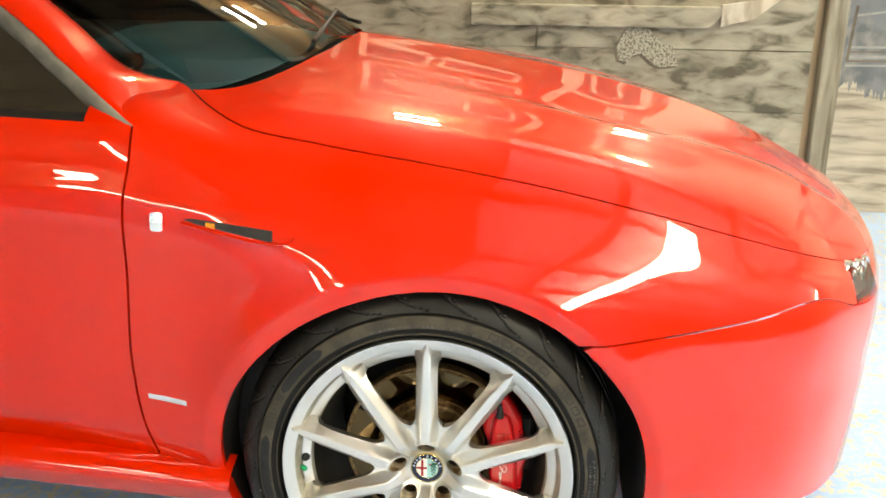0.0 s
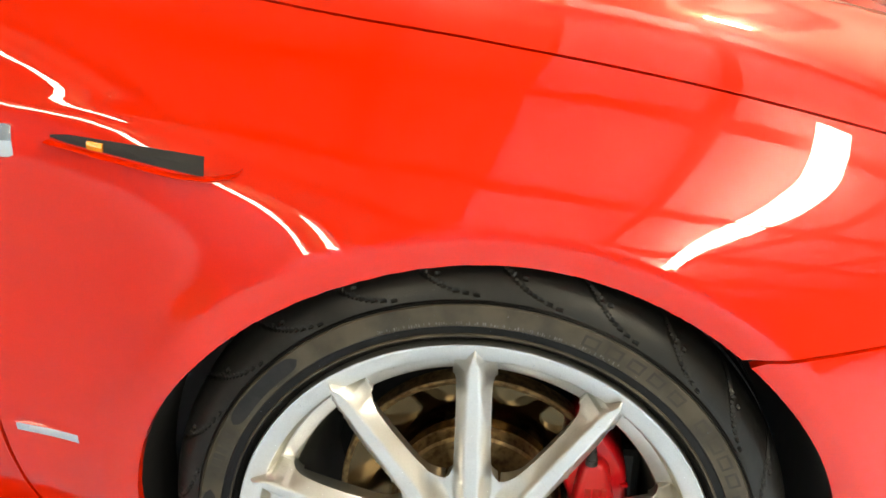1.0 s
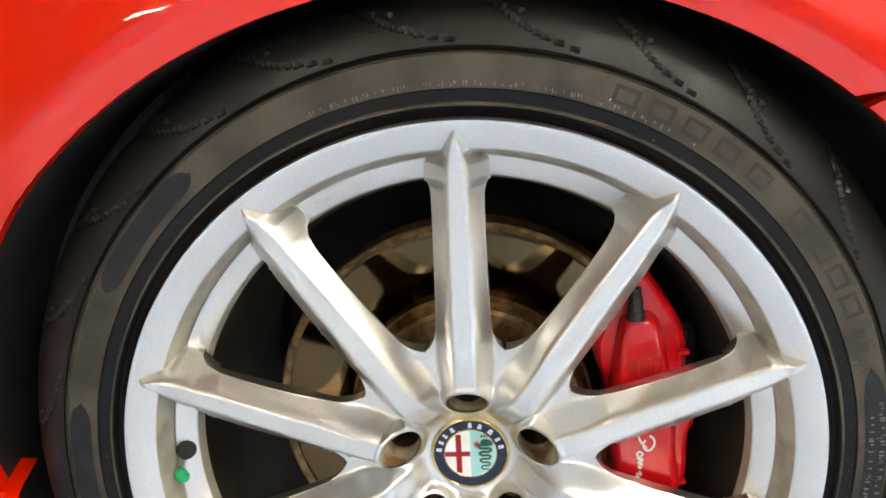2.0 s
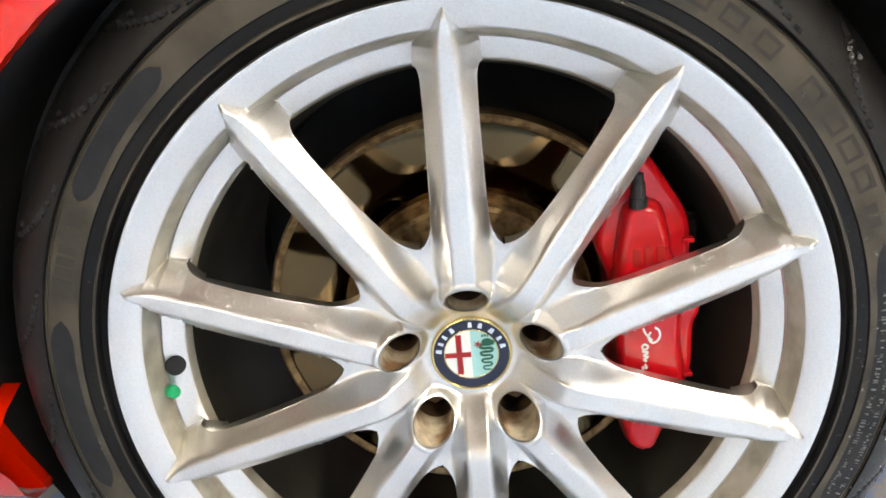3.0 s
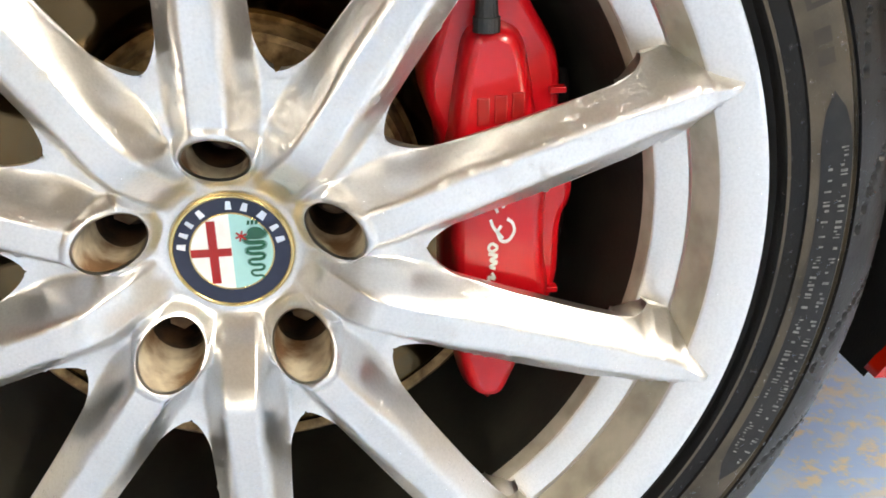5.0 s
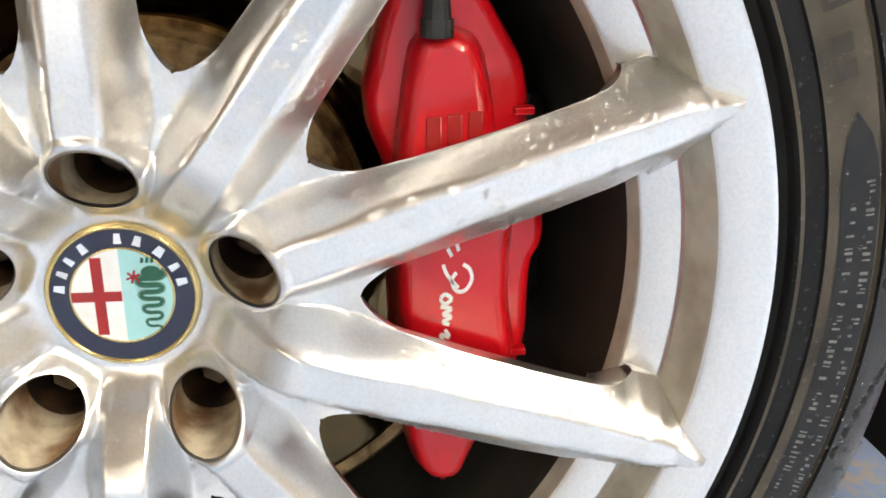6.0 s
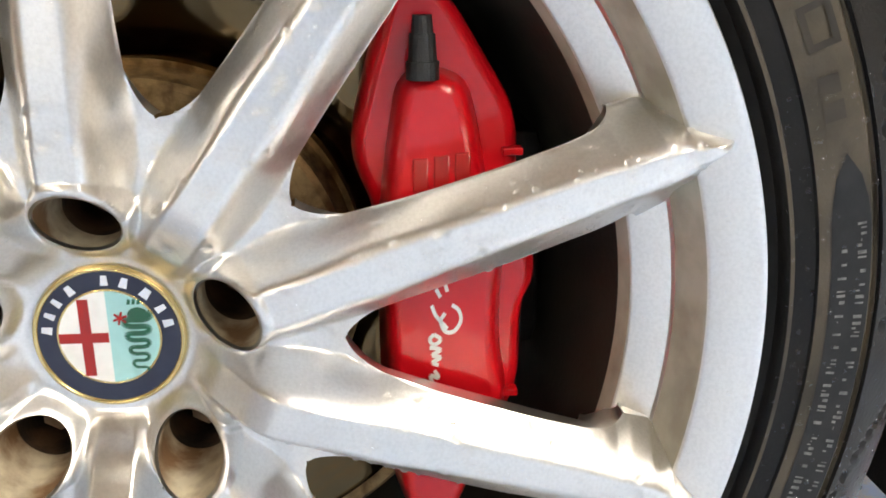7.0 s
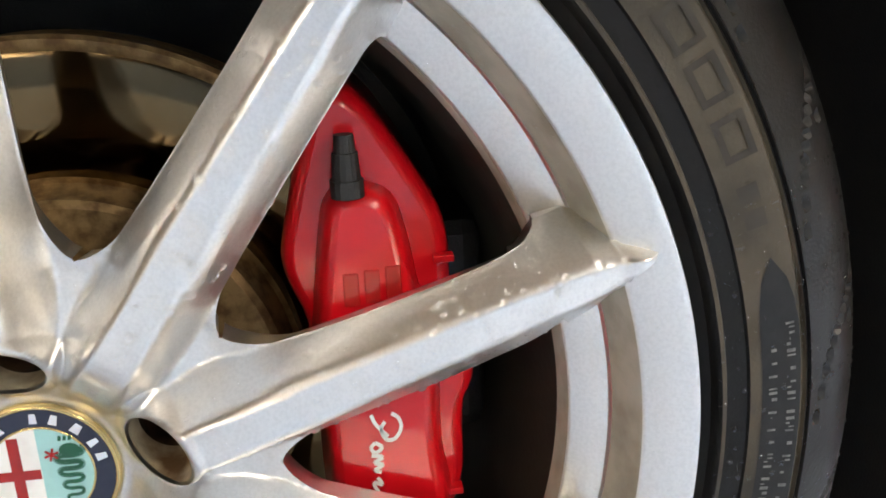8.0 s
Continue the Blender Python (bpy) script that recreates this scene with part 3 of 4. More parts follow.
# headlight
for mir in (False, True):
    P = skin(*np.meshgrid(np.linspace(0.764, 0.85, 14), np.linspace(3.05, 5.65, 14), indexing="ij"))
    V = P.reshape(-1, 3) * ((1, -1, 1) if mir else (1, 1, 1)) + ((0, 2 * MID, 0) if mir else (0, 0, 0))
    bm = bmesh.new()
    vs = [bm.verts.new(v) for v in V]
    for f in grid_faces(14, 14):
        bm.faces.new([vs[i] for i in f]).smooth = True
    lamp = part("headlight", outward(bm, (0.3, MID, 0.6)), LENS, car, "" if mir else "clear headlight with chrome lamps")
    bm = bmesh.new()
    vs = [bm.verts.new((x - 0.016, y + (-0.018 if mir else 0.018), z)) for x, y, z in V]
    for f in grid_faces(14, 14):
        bm.faces.new([vs[i] for i in f]).smooth = True
    part("reflector", outward(bm, (0.3, MID, 0.6)), SILVER, lamp, "bright silvered reflector")
    for k in range(3):
        c = P[2 + 5 * k - (k == 2), 7]
        v, fcs = lathe([(0.03, 0.0), (0.034, -0.004), (0.036, 0.0), (0.036, 0.05), (0.012, 0.03), (0.0, 0.028)], 32)
        m = pose(c[0] - 0.014, c[1] + 0.012, c[2] - 0.005, 0, 0, 55)
        V = [m @ Vector(p) for p in v]
        if mir:
            V = [Vector((p.x, 2 * MID - p.y, p.z)) for p in V]
        part("lamp_bowl", mesh_of("lamp_bowl", V, fcs, CHROME), CHROME, lamp)

# ---- wheel ----
R_TIP = 0.2466
R_WEB = 0.092      # where the windows begin
R_BAND = 0.211     # inner edge of the rim band


HOLE = (0.0518, 0.0150, 0.0138)    # bolt well: distance, half width, half length


def rim_depth(r):
    return np.interp(r, [0.20, 0.211, 0.2262, 0.2325, 0.2344, 0.2510, 0.2542], [.040, .0372, .0314, .0122, .0100, .0036, .0034])


def crown(r):
    return curve([0.028, 0.0335, 0.038, 0.045, 0.052, 0.060, 0.067, 0.078, 0.09, 0.12, 0.16, 0.20, 0.23, 0.2452, 0.2480], [.0272, .0256, .0214, .0116, .0044, -.0036, -.0076, -.0088, -.0082, -.0056, -.0028, -.0004, .0012, .0026, .0068], r)


def half_width(r):
    """Half the spoke's width; 18 degrees where neighbours meet round the hub."""
    w = curve([0.03, 0.08, 0.10, 0.12, 0.16, 0.19, 0.211], [.0225, .0220, .0204, .0192, .0182, .0180, .0186], r)
    q = np.clip((r - R_WEB) / 0.015, 0, 1)
    full = r * radians(18)
    w = np.where(r <= R_WEB, full, w + (full - w) * (1 - np.sqrt(np.maximum(1 - (1 - q) ** 2, 0))))
    p = np.clip((r - (R_BAND - 0.010)) / 0.010, 0, 1)
    w = w + 0.0042 * (1 - np.sqrt(np.maximum(1 - p * p, 0)))
    tip = np.interp(r, [R_BAND, 0.2235, 0.2275, 0.2340, R_TIP], [.0228, .0222, .0190, .0094, .0010])
    return np.where(r > R_BAND, tip, w)


def flank_width(r):
    """The spoke's width without the rounded corners of its windows."""
    w = curve([0.03, 0.05, 0.065, 0.08, 0.10, 0.12, 0.16, 0.19, 0.211], [.0094, .0157, .0196, .0220, .0206, .0192, .0182, .0180, .0186], r)
    return np.where(r > 0.19, half_width(r), w)


def crown_width(r):
    return curve([0.03, 0.045, 0.06, 0.08, 0.14, 0.20, 0.2275, R_TIP], [.004, .0066, .0066, .0060, .0050, .0042, .0030, .0005], r)


def face_depth(r, s, bored=False):
    """Depth of the wheel's face at radius r and s metres beside a spoke's middle line; bored: with the sloping seat of a bolt well."""
    w, c, y = flank_width(r), crown_width(r), crown(r)
    seat = rim_depth(r) + 0.0018 - y
    deep = np.where(r > R_BAND, np.minimum(seat, 0.0260 + 0.20 * (r - R_BAND)),
                    curve([0.028, 0.0345, 0.045, 0.055, 0.07, 0.085, 0.10, 0.12, 0.15, 0.18, 0.195, 0.204, 0.211], [.0, .0004, .0070, .0150, .0235, .0255, .0215, .0170, .0136, .0132, .0146, .0185, .0260], r))
    t = np.clip((np.abs(s) - c) / np.maximum(w - c, 1e-5), 0, 1)
    a = 0.30 + 0.35 * smoothstep((0.15 - r) / 0.07)
    hard = 0.92 * np.where(t < a, t * t / (2 * a), t - a / 2) / (1 - a / 2) + 0.08 * (1 - np.sqrt(np.maximum(1 - 0.98 * t * t, 0))) / (1 - math.sqrt(0.02))
    mix = smoothstep((0.118 - r) / 0.034)
    out = y + deep * (hard * (1 - mix) + smoothstep(t) * mix)
    for turn in ((0.0,) if bored else (radians(36), radians(-36))):
        x, z = r * np.cos(s / r + turn), r * np.sin(s / r + turn)
        d = np.hypot((x - HOLE[0]) / HOLE[2], z / HOLE[1])
        k = 1 - smoothstep((d - 1.02) / 0.36)
        out = out * (1 - k) + (0.0046 - 0.98 * (x - HOLE[0])) * k
    return out


def spoke_mesh(name, bored):
    """One tenth of the cast face, its spoke along +x, with flanks and back."""
    rs = np.concatenate([np.linspace(0.0285, R_WEB - 0.001, 50), np.linspace(R_WEB + 0.0001, 0.109, 24), np.linspace(0.112, 0.188, 22), np.linspace(0.190, R_BAND, 24), np.linspace(R_BAND + 0.0004, R_TIP - 0.0004, 26), np.linspace(R_TIP, R_TIP + 0.0014, 4)])
    us = np.linspace(-1, 1, 41)
    Rr, Uu = np.meshgrid(rs, us, indexing="ij")
    S = Uu * half_width(Rr)
    A = S / Rr
    nu, nv = Rr.shape

    def surf(r, a):
        return np.stack([r * np.cos(a), face_depth(r, r * a, bored), r * np.sin(a)], -1)

    flat = np.stack([Rr, A], -1).reshape(-1, 2)
    faces = grid_faces(nu, nv)
    if bored:
        xy = np.stack([flat[:, 0] * np.cos(flat[:, 1]) - HOLE[0], flat[:, 0] * np.sin(flat[:, 1])], -1)
        d = np.hypot(xy[:, 0] / HOLE[2], xy[:, 1] / HOLE[1])
        inside = d < 1.0
        cut = {i for f in faces if any(inside[i] for i in f) for i in f if not inside[i]}
        faces = [f for f in faces if not any(inside[i] for i in f)]
        for i in cut:
            x, y = xy[i] / d[i] + (HOLE[0], 0)
            flat[i] = math.hypot(x, y), math.atan2(y, x)
    V = surf(flat[:, 0], flat[:, 1])
    e = 2e-4 + 0.0045 * np.clip(1 - np.abs(flat[:, 0] - R_BAND) / 0.010, 0, 1)
    du = surf(flat[:, 0] + e, flat[:, 1]) - surf(flat[:, 0] - e, flat[:, 1])
    dv = surf(flat[:, 0], flat[:, 1] + 2e-3) - surf(flat[:, 0], flat[:, 1] - 2e-3)
    # seams in the valleys keep a normal along the valley
    N = np.cross(dv, du)
    N /= np.linalg.norm(N, axis=1)[:, None]
    N[N[:, 1] > 0] *= -1
    seam = (np.abs(Uu.ravel()) > 0.999) & (Rr.ravel() <= R_WEB + 0.0001)
    side = np.stack([-np.sin(flat[:, 1]), np.zeros(len(flat)), np.cos(flat[:, 1])], -1)
    N[seam] -= side[seam] * (N[seam] * side[seam]).sum(-1, keepdims=True)
    N /= np.linalg.norm(N, axis=1)[:, None]
    used = sorted({i for f in faces for i in f})
    where = {i: k for k, i in enumerate(used)}
    verts, normals = [V[i] for i in used], [N[i] for i in used]
    faces = [tuple(where[i] for i in f) for f in faces]
    # flanks along the windows, then the back
    band = [i for i, r in enumerate(rs) if R_WEB - 0.0005 <= r <= R_BAND + 0.018]
    rims = []
    for j, sg in ((0, -1), (nv - 1, 1)):
        at = len(verts)
        for n, i in enumerate(band):
            p = V[i * nv + j]
            i0, i1 = band[max(n - 1, 0)], band[min(n + 1, len(band) - 1)]
            t = V[i1 * nv + j] - V[i0 * nv + j]
            out = np.array([t[2], 0, -t[0]]) * -sg
            out /= max(np.linalg.norm(out), 1e-9)
            q = p * 1.0
            q[1] = max(0.036, p[1] + 0.004, 0.042 if rs[i] > R_BAND - 0.012 else 0.0)
            q = q - out * (0.002 + 0.006 * min(1, max(0, (rs[i] - 0.09) / 0.02)) * min(1, max(0, (R_BAND - rs[i]) / 0.01)))
            verts += [p, q]
            normals += [out, out]
        faces += [(at + 2 * n, at + 2 * n + 1, at + 2 * n + 3, at + 2 * n + 2) for n in range(len(band) - 1)]
        rims.append([at + 2 * n + 1 for n in range(len(band))])
    at = len(verts)
    for a, b in zip(*rims):
        verts += [verts[a], verts[b]]
        normals += [(0, 1, 0), (0, 1, 0)]
    faces += [(at + 2 * n, at + 2 * n + 1, at + 2 * n + 3, at + 2 * n + 2) for n in range(len(band) - 1)]
    slots = [0] * len(faces)
    if bored:
        n = 40
        at = len(verts)
        for k in range(n):
            c, s = math.cos(2 * math.pi * k / n), math.sin(2 * math.pi * k / n)
            x, y = HOLE[0] + HOLE[2] * c, HOLE[1] * s
            top = float(face_depth(np.array(math.hypot(x, y)), np.array(math.hypot(x, y) * math.atan2(y, x)), True))
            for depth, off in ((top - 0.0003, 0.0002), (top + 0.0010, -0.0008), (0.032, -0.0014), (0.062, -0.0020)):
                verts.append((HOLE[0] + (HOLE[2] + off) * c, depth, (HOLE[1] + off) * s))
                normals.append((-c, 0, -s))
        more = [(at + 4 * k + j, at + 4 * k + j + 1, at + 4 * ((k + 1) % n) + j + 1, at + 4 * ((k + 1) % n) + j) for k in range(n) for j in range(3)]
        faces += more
        # lip, stained wall, then a deep ring whose dust colour also carries shade
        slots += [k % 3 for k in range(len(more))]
    turned = []
    for f in faces:
        a, b, c = (np.asarray(verts[i]) for i in (f[0], f[1], f[2]))
        d = np.asarray(verts[f[3]])
        n = np.cross(c - a, d - b)
        turned.append(f if n @ sum(np.asarray(normals[i]) for i in f) > 0 else f[::-1])
    return mesh_of(name, verts, turned, [SILVER, WELL, SHADED_DUST], True, normals, slots)


RIM = [(0.188, 0.225), (0.194, 0.20), (0.196, 0.12), (0.202, 0.07), (0.2075, 0.048), (0.2092, 0.0402), (0.2100, 0.0384), (0.2112, 0.0374),
       (0.2252, 0.0318), (0.2264, 0.0302), (0.2322, 0.0132), (0.2330, 0.0114), (0.2346, 0.0100), (0.2500, 0.0040), (0.2520, 0.0034), (0.2535, 0.0036), (0.2543, 0.0054),
       (0.2546, 0.0095), (0.2540, 0.016), (0.244, 0.024), (0.240, 0.05), (0.238, 0.18), (0.250, 0.222), (0.250, 0.228), (0.24, 0.228), (0.188, 0.225)]


def smooth_by_angle(me, limit=35):
    bm = bmesh.new()
    bm.from_mesh(me)
    bm.normal_update()
    for e in bm.edges:
        if len(e.link_faces) == 2 and e.calc_face_angle(0) > radians(limit):
            e.smooth = False
    bm.to_mesh(me)
    bm.free()
    return me


def rim_mesh():
    v, f = lathe(RIM, 200)
    k = len(RIM) - 1
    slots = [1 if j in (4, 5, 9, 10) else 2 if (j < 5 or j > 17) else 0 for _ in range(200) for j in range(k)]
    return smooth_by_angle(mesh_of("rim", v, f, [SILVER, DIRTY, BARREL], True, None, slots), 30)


TYRE = [(0.240, 0.026), (0.2520, 0.018), (0.2550, 0.0140), (0.2575, 0.0125), (0.2604, 0.0100), (0.2616, 0.0058), (0.2628, 0.0042), (0.2644, 0.0042), (0.2652, 0.0060),
        (0.2690, 0.0056), (0.2732, 0.0056), (0.2740, 0.0044), (0.2800, 0.0040), (0.2880, 0.0042), (0.2950, 0.0054), (0.2962, 0.0066), (0.2972, 0.0052), (0.2982, 0.0066), (0.2992, 0.0054), (0.3006, 0.0080)]
SHOULDER = [(0.3006, 0.0080), (0.3060, 0.0098), (0.3120, 0.0124), (0.3180, 0.0158), (0.3235, 0.0204), (0.3285, 0.0270), (0.3325, 0.0352), (0.3352, 0.0440), (0.3364, 0.0540), (0.3368, 0.0620)]
TREAD = [(0.3300, 0.0632), (0.3300, 0.0730), (0.3372, 0.0742), (0.3376, 0.1020), (0.3300, 0.1035), (0.3300, 0.1175), (0.3376, 0.1190), (0.3370, 0.1650), (0.3355, 0.185), (0.327, 0.212), (0.30, 0.232), (0.25, 0.228)]


def shoulder_sink(a, v):
    """Depth of the curved tread grooves at angle a (degrees) and v from the sidewall's ridge (0) to the tread (1)."""
    pitch = 15.0
    best = np.full(np.broadcast(a, v).shape, 1.0)
    for off, lean, lo, hi in ((0.0, 15.0, 0.10, 1.0), (6.2, 9.0, 0.42, 1.0)):
        run = off + lean * np.sqrt(np.clip((v - lo) / (1 - lo), 0, 1))
        d = np.abs((a - run + pitch / 2) % pitch - pitch / 2) * (0.0056 - 0.0022 * (1 - np.clip(v, 0, 1)))
        best = np.where((v > lo - 0.03) & (v <= hi), np.minimum(best, d), best)
    return 0.0030 * np.clip(1 - best / 0.0019, 0, 1) ** 0.5


def tyre_mesh():
    """Sidewall ribs, tread channels and curved shoulder grooves."""
    segs = 1080
    t = np.linspace(0, 1, len(SHOULDER))
    v = np.linspace(0, 1, 27)[1:]
    wall = np.stack([curve(t, [q[0] for q in SHOULDER], v), curve(t, [q[1] for q in SHOULDER], v)], -1)
    prof = np.array(TYRE + [tuple(w) for w in wall] + TREAD)
    k, n0 = len(prof), len(TYRE)
    A = np.arange(segs) * 360 / segs
    sunk = np.zeros((segs, k))
    sunk[:, n0:n0 + len(v)] = shoulder_sink(A[:, None], v[None, :])
    lean = np.zeros(k)
    lean[n0:n0 + len(v)] = 1 - v
    R_ = prof[None, :, 0] - sunk * (1 - 0.6 * lean)
    Y_ = prof[None, :, 1] + sunk * (0.35 + 0.6 * lean)
    C, S_ = np.cos(np.radians(A))[:, None], np.sin(np.radians(A))[:, None]
    V = np.stack([R_ * C, Y_, R_ * S_], -1).reshape(-1, 3)
    faces = [(i * k + j, i * k + j + 1, (i + 1) % segs * k + j + 1, (i + 1) % segs * k + j) for i in range(segs) for j in range(k - 1)]
    slots = [1 if (11 <= j <= 15 or j in (6, 7)) else 2 if n0 - 1 <= j < n0 + 20 else 0 for _ in range(segs) for j in range(k - 1)]
    return smooth_by_angle(mesh_of("tyre", V, faces, [RUBBER, DUSTY, SHOULDER_RUBBER], True, None, slots), 32)


def wheel_at(m, label):
    w = part("wheel", rim_mesh(), None, car, label, at=m)
    meshes = spoke_mesh("spoke", True), spoke_mesh("spoke", False)
    for k in range(10):
        part("spoke", meshes[k % 2], None, w, "", at=pose(0, 0, 0, 0, -(90 + 36 * k), 0))
    part("tyre", tyre_mesh(), None, w, "low black rubber tyre with dusty sidewall")
    return w


wheel = wheel_at(pose(0, 0, ZC), "ten-spoke silver alloy wheel with brake dust")

# bolts in the wells
for k in range(5):
    a = radians(90 + 72 * k)
    bm = bmesh.new()
    bmesh.ops.create_cone(bm, cap_ends=True, segments=6, radius1=0.0082, radius2=0.0074, depth=0.016, matrix=pose(0.0525 * math.cos(a), 0.052, 0.0525 * math.sin(a), 90, 0, 0))
    part("wheel_bolt", bm, RUST, wheel, "rusty hexagonal bolt head")
    # seat at the well's bottom, in the same dust-and-shade colour
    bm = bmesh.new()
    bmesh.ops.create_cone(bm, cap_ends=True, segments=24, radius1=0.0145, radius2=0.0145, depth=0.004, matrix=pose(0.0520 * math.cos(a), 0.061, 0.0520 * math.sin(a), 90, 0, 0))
    part("bolt_seat", bm, SHADED_DUST, wheel)

# hub and centre cap
v, f = lathe([(0.0300, 0.0266), (0.0292, 0.0268), (0.0286, 0.0296), (0.0, 0.031)], 64)
part("hub", mesh_of("hub", v, f, SILVER), None, wheel)


def flat_shape(bm, pts, y, slot):
    f = bm.faces.new([bm.verts.new((x, y, z)) for x, z in pts])
    f.material_index = slot
    return f


def disc_points(r, a0=0.0, a1=360.0, n=48, extra=()):
    return [(r * math.cos(radians(a0 + (a1 - a0) * i / n)), r * math.sin(radians(a0 + (a1 - a0) * i / n))) for i in range(n + (abs(a1 - a0) < 359))] + list(extra)


def centre_cap():
    bm = bmesh.new()
    # gilt rim
    v, f = lathe([(0.0314, 0.0305), (0.0312, 0.0282), (0.0303, 0.0272), (0.0294, 0.0276), (0.0290, 0.0286)], 72)
    vs = [bm.verts.new(p) for p in v]
    for q in f:
        bm.faces.new([vs[i] for i in q]).smooth = True
    flat_shape(bm, disc_points(0.0291), 0.0284, 1)
    v, f = lathe([(0.0214, 0.0283), (0.0212, 0.0279), (0.0206, 0.0279), (0.0204, 0.0283)], 64)
    vs = [bm.verts.new(p) for p in v]
    for q in f:
        bm.faces.new([vs[i] for i in q]).smooth = True
    flat_shape(bm, disc_points(0.0205, 90, 270), 0.0281, 2)
    flat_shape(bm, disc_points(0.0205, -90, 90), 0.0281, 3)
    # cross on the pale half
    for x0, x1, z0, z1 in ((-0.0115, -0.0070, -0.0172, 0.0172), (-0.0204, -0.0115, -0.0022, 0.0022), (-0.0070, -0.0002, -0.0022, 0.0022)):
        flat_shape(bm, [(x0, z0), (x1, z0), (x1, z1), (x0, z1)], 0.0278, 4)
    # winding band on the teal half
    path = [(0.0118 + (0.0058 - 0.0030 * i / 130) * math.sin(i * 0.2 + 0.9), 0.0100 - 0.0255 * i / 130 + 0.0006 * math.cos(i * 0.4)) for i in range(131)]
    for i in range(130):
        (x0, z0), (x1, z1) = path[i], path[i + 1]
        l = math.hypot(x1 - x0, z1 - z0)
        wdt = 0.0014 * (1 - 0.6 * i / 130)
        nx, nz = -(z1 - z0) / l * wdt, (x1 - x0) / l * wdt
        flat_shape(bm, [(x0 + nx, z0 + nz), (x0 - nx, z0 - nz), (x1 - nx, z1 - nz), (x1 + nx, z1 + nz)], 0.0277 - i * 1e-7, 5)
    flat_shape(bm, [(0.0125 + 0.0042 * math.cos(a) , 0.0100 + 0.0032 * math.sin(a)) for a in np.linspace(0, 6.1, 18)], 0.02765, 5)
    for k in range(3):
        flat_shape(bm, [(0.0085 + 0.002 * k, 0.0145), (0.0098 + 0.002 * k, 0.0145), (0.0102 + 0.002 * k, 0.0165), (0.0090 + 0.002 * k, 0.0170)], 0.0276, 5)
    for a in (20, 75, 140):
        c, s = math.cos(radians(a)) * 0.0030, math.sin(radians(a)) * 0.0030
        flat_shape(bm, [(0.0052 - c - s * .15, 0.0085 - s + c * .15), (0.0052 - c + s * .15, 0.0085 - s - c * .15), (0.0052 + c + s * .15, 0.0085 + s - c * .15), (0.0052 + c - s * .15, 0.0085 + s + c * .15)], 0.02755 - a * 1e-7, 4)
    # plain raised bars round the top of the ring
    for a, wd in ((171, 0.0028), (156, 0.0022), (141, 0.0022), (123, 0.0028), (89, 0.0026), (71, 0.0028), (49, 0.0034), (29, 0.0024), (13, 0.0028)):
        c, s = math.cos(radians(a)), math.sin(radians(a))
        q = [(r * c - o * s, r * s + o * c) for r, o in ((0.0230, -wd * 0.62), (0.0230, wd * 0.62), (0.0274, wd * 0.45), (0.0274, -wd * 0.45))]
        flat_shape(bm, q, 0.0279, 6)
    return bm


part("centre_cap", centre_cap(), [GOLD, NAVY, WHITE, TEAL, CROSS, GREEN, CHROME], wheel, "round enamel centre cap with gilt rim, cross and winding green band", at=pose(0, -0.0032, 0) @ Matrix.Diagonal((0.935, 1, 0.935, 1)))

# valve
bm = bmesh.new()
bmesh.ops.create_cone(bm, cap_ends=True, segments=20, radius1=0.0052, radius2=0.0046, depth=0.014, matrix=Matrix.Translation((-0.2190, 0.018, -0.0095)) @ pose(0, 0, 0, 70, 0, 30))
for f in bm.faces:
    f.smooth = True
part("valve_cap", bm, VALVE, wheel, "bright green plastic valve cap")
# black disc on the ledge: the hole's dark inside painted, no real opening
bm = bmesh.new()
bmesh.ops.create_cone(bm, cap_ends=True, segments=20, radius1=0.0075, radius2=0.0075, depth=0.004, matrix=pose(-0.2190, 0.0338, 0.0035, 90, 0, 0) @ pose(0, 0, 0, 0, 37, 0))
part("valve_hole_disc", bm, BLACK, wheel)

# brake disc
disc_v, disc_f = lathe([(0.159, 0.125), (0.159, 0.1005), (0.157, 0.099), (0.1545, 0.0995), (0.152, 0.101), (0.149, 0.1003), (0.099, 0.1003), (0.096, 0.102), (0.094, 0.098), (0.092, 0.088), (0.089, 0.085), (0.060, 0.083), (0.03, 0.083)], 128)
slots = [1 if (j < 4 or j > 5) else 0 for _ in range(128) for j in range(12)]
disc = part("brake_disc", smooth_by_angle(mesh_of("brake_disc", disc_v, disc_f, [DISC, DISC_RUST], True, None, slots), 30), None, car, "worn bronze-brown brake disc with rusted edge", at=pose(0, 0, ZC))

# caliper
OUT = [(0.113, 0.134), (0.126, 0.136), (0.138, 0.124), (0.150, 0.104), (0.162, 0.084), (0.1650, 0.070), (0.165, 0.048), (0.167, 0.028), (0.1735, 0.018), (0.1740, 0.004), (0.168, -0.007), (0.1680, -0.046), (0.158, -0.066), (0.147, -0.089),
       (0.139, -0.100), (0.136, -0.113), (0.128, -0.119), (0.121, -0.106), (0.110, -0.086), (0.105, -0.050), (0.105, -0.010), (0.105, 0.036), (0.096, 0.058), (0.095, 0.070), (0.100, 0.090), (0.108, 0.118)]
FACE = [(0.118, 0.0935), (0.130, 0.0955), (0.140, 0.0910), (0.1445, 0.070), (0.147, 0.052), (0.156, 0.024), (0.1535, 0.004), (0.1535, -0.022), (0.158, -0.048), (0.148, -0.072), (0.139, -0.094), (0.134, -0.106), (0.121, -0.105), (0.114, -0.084), (0.110, -0.040), (0.110, 0.0), (0.1105, 0.046), (0.1145, 0.074)]


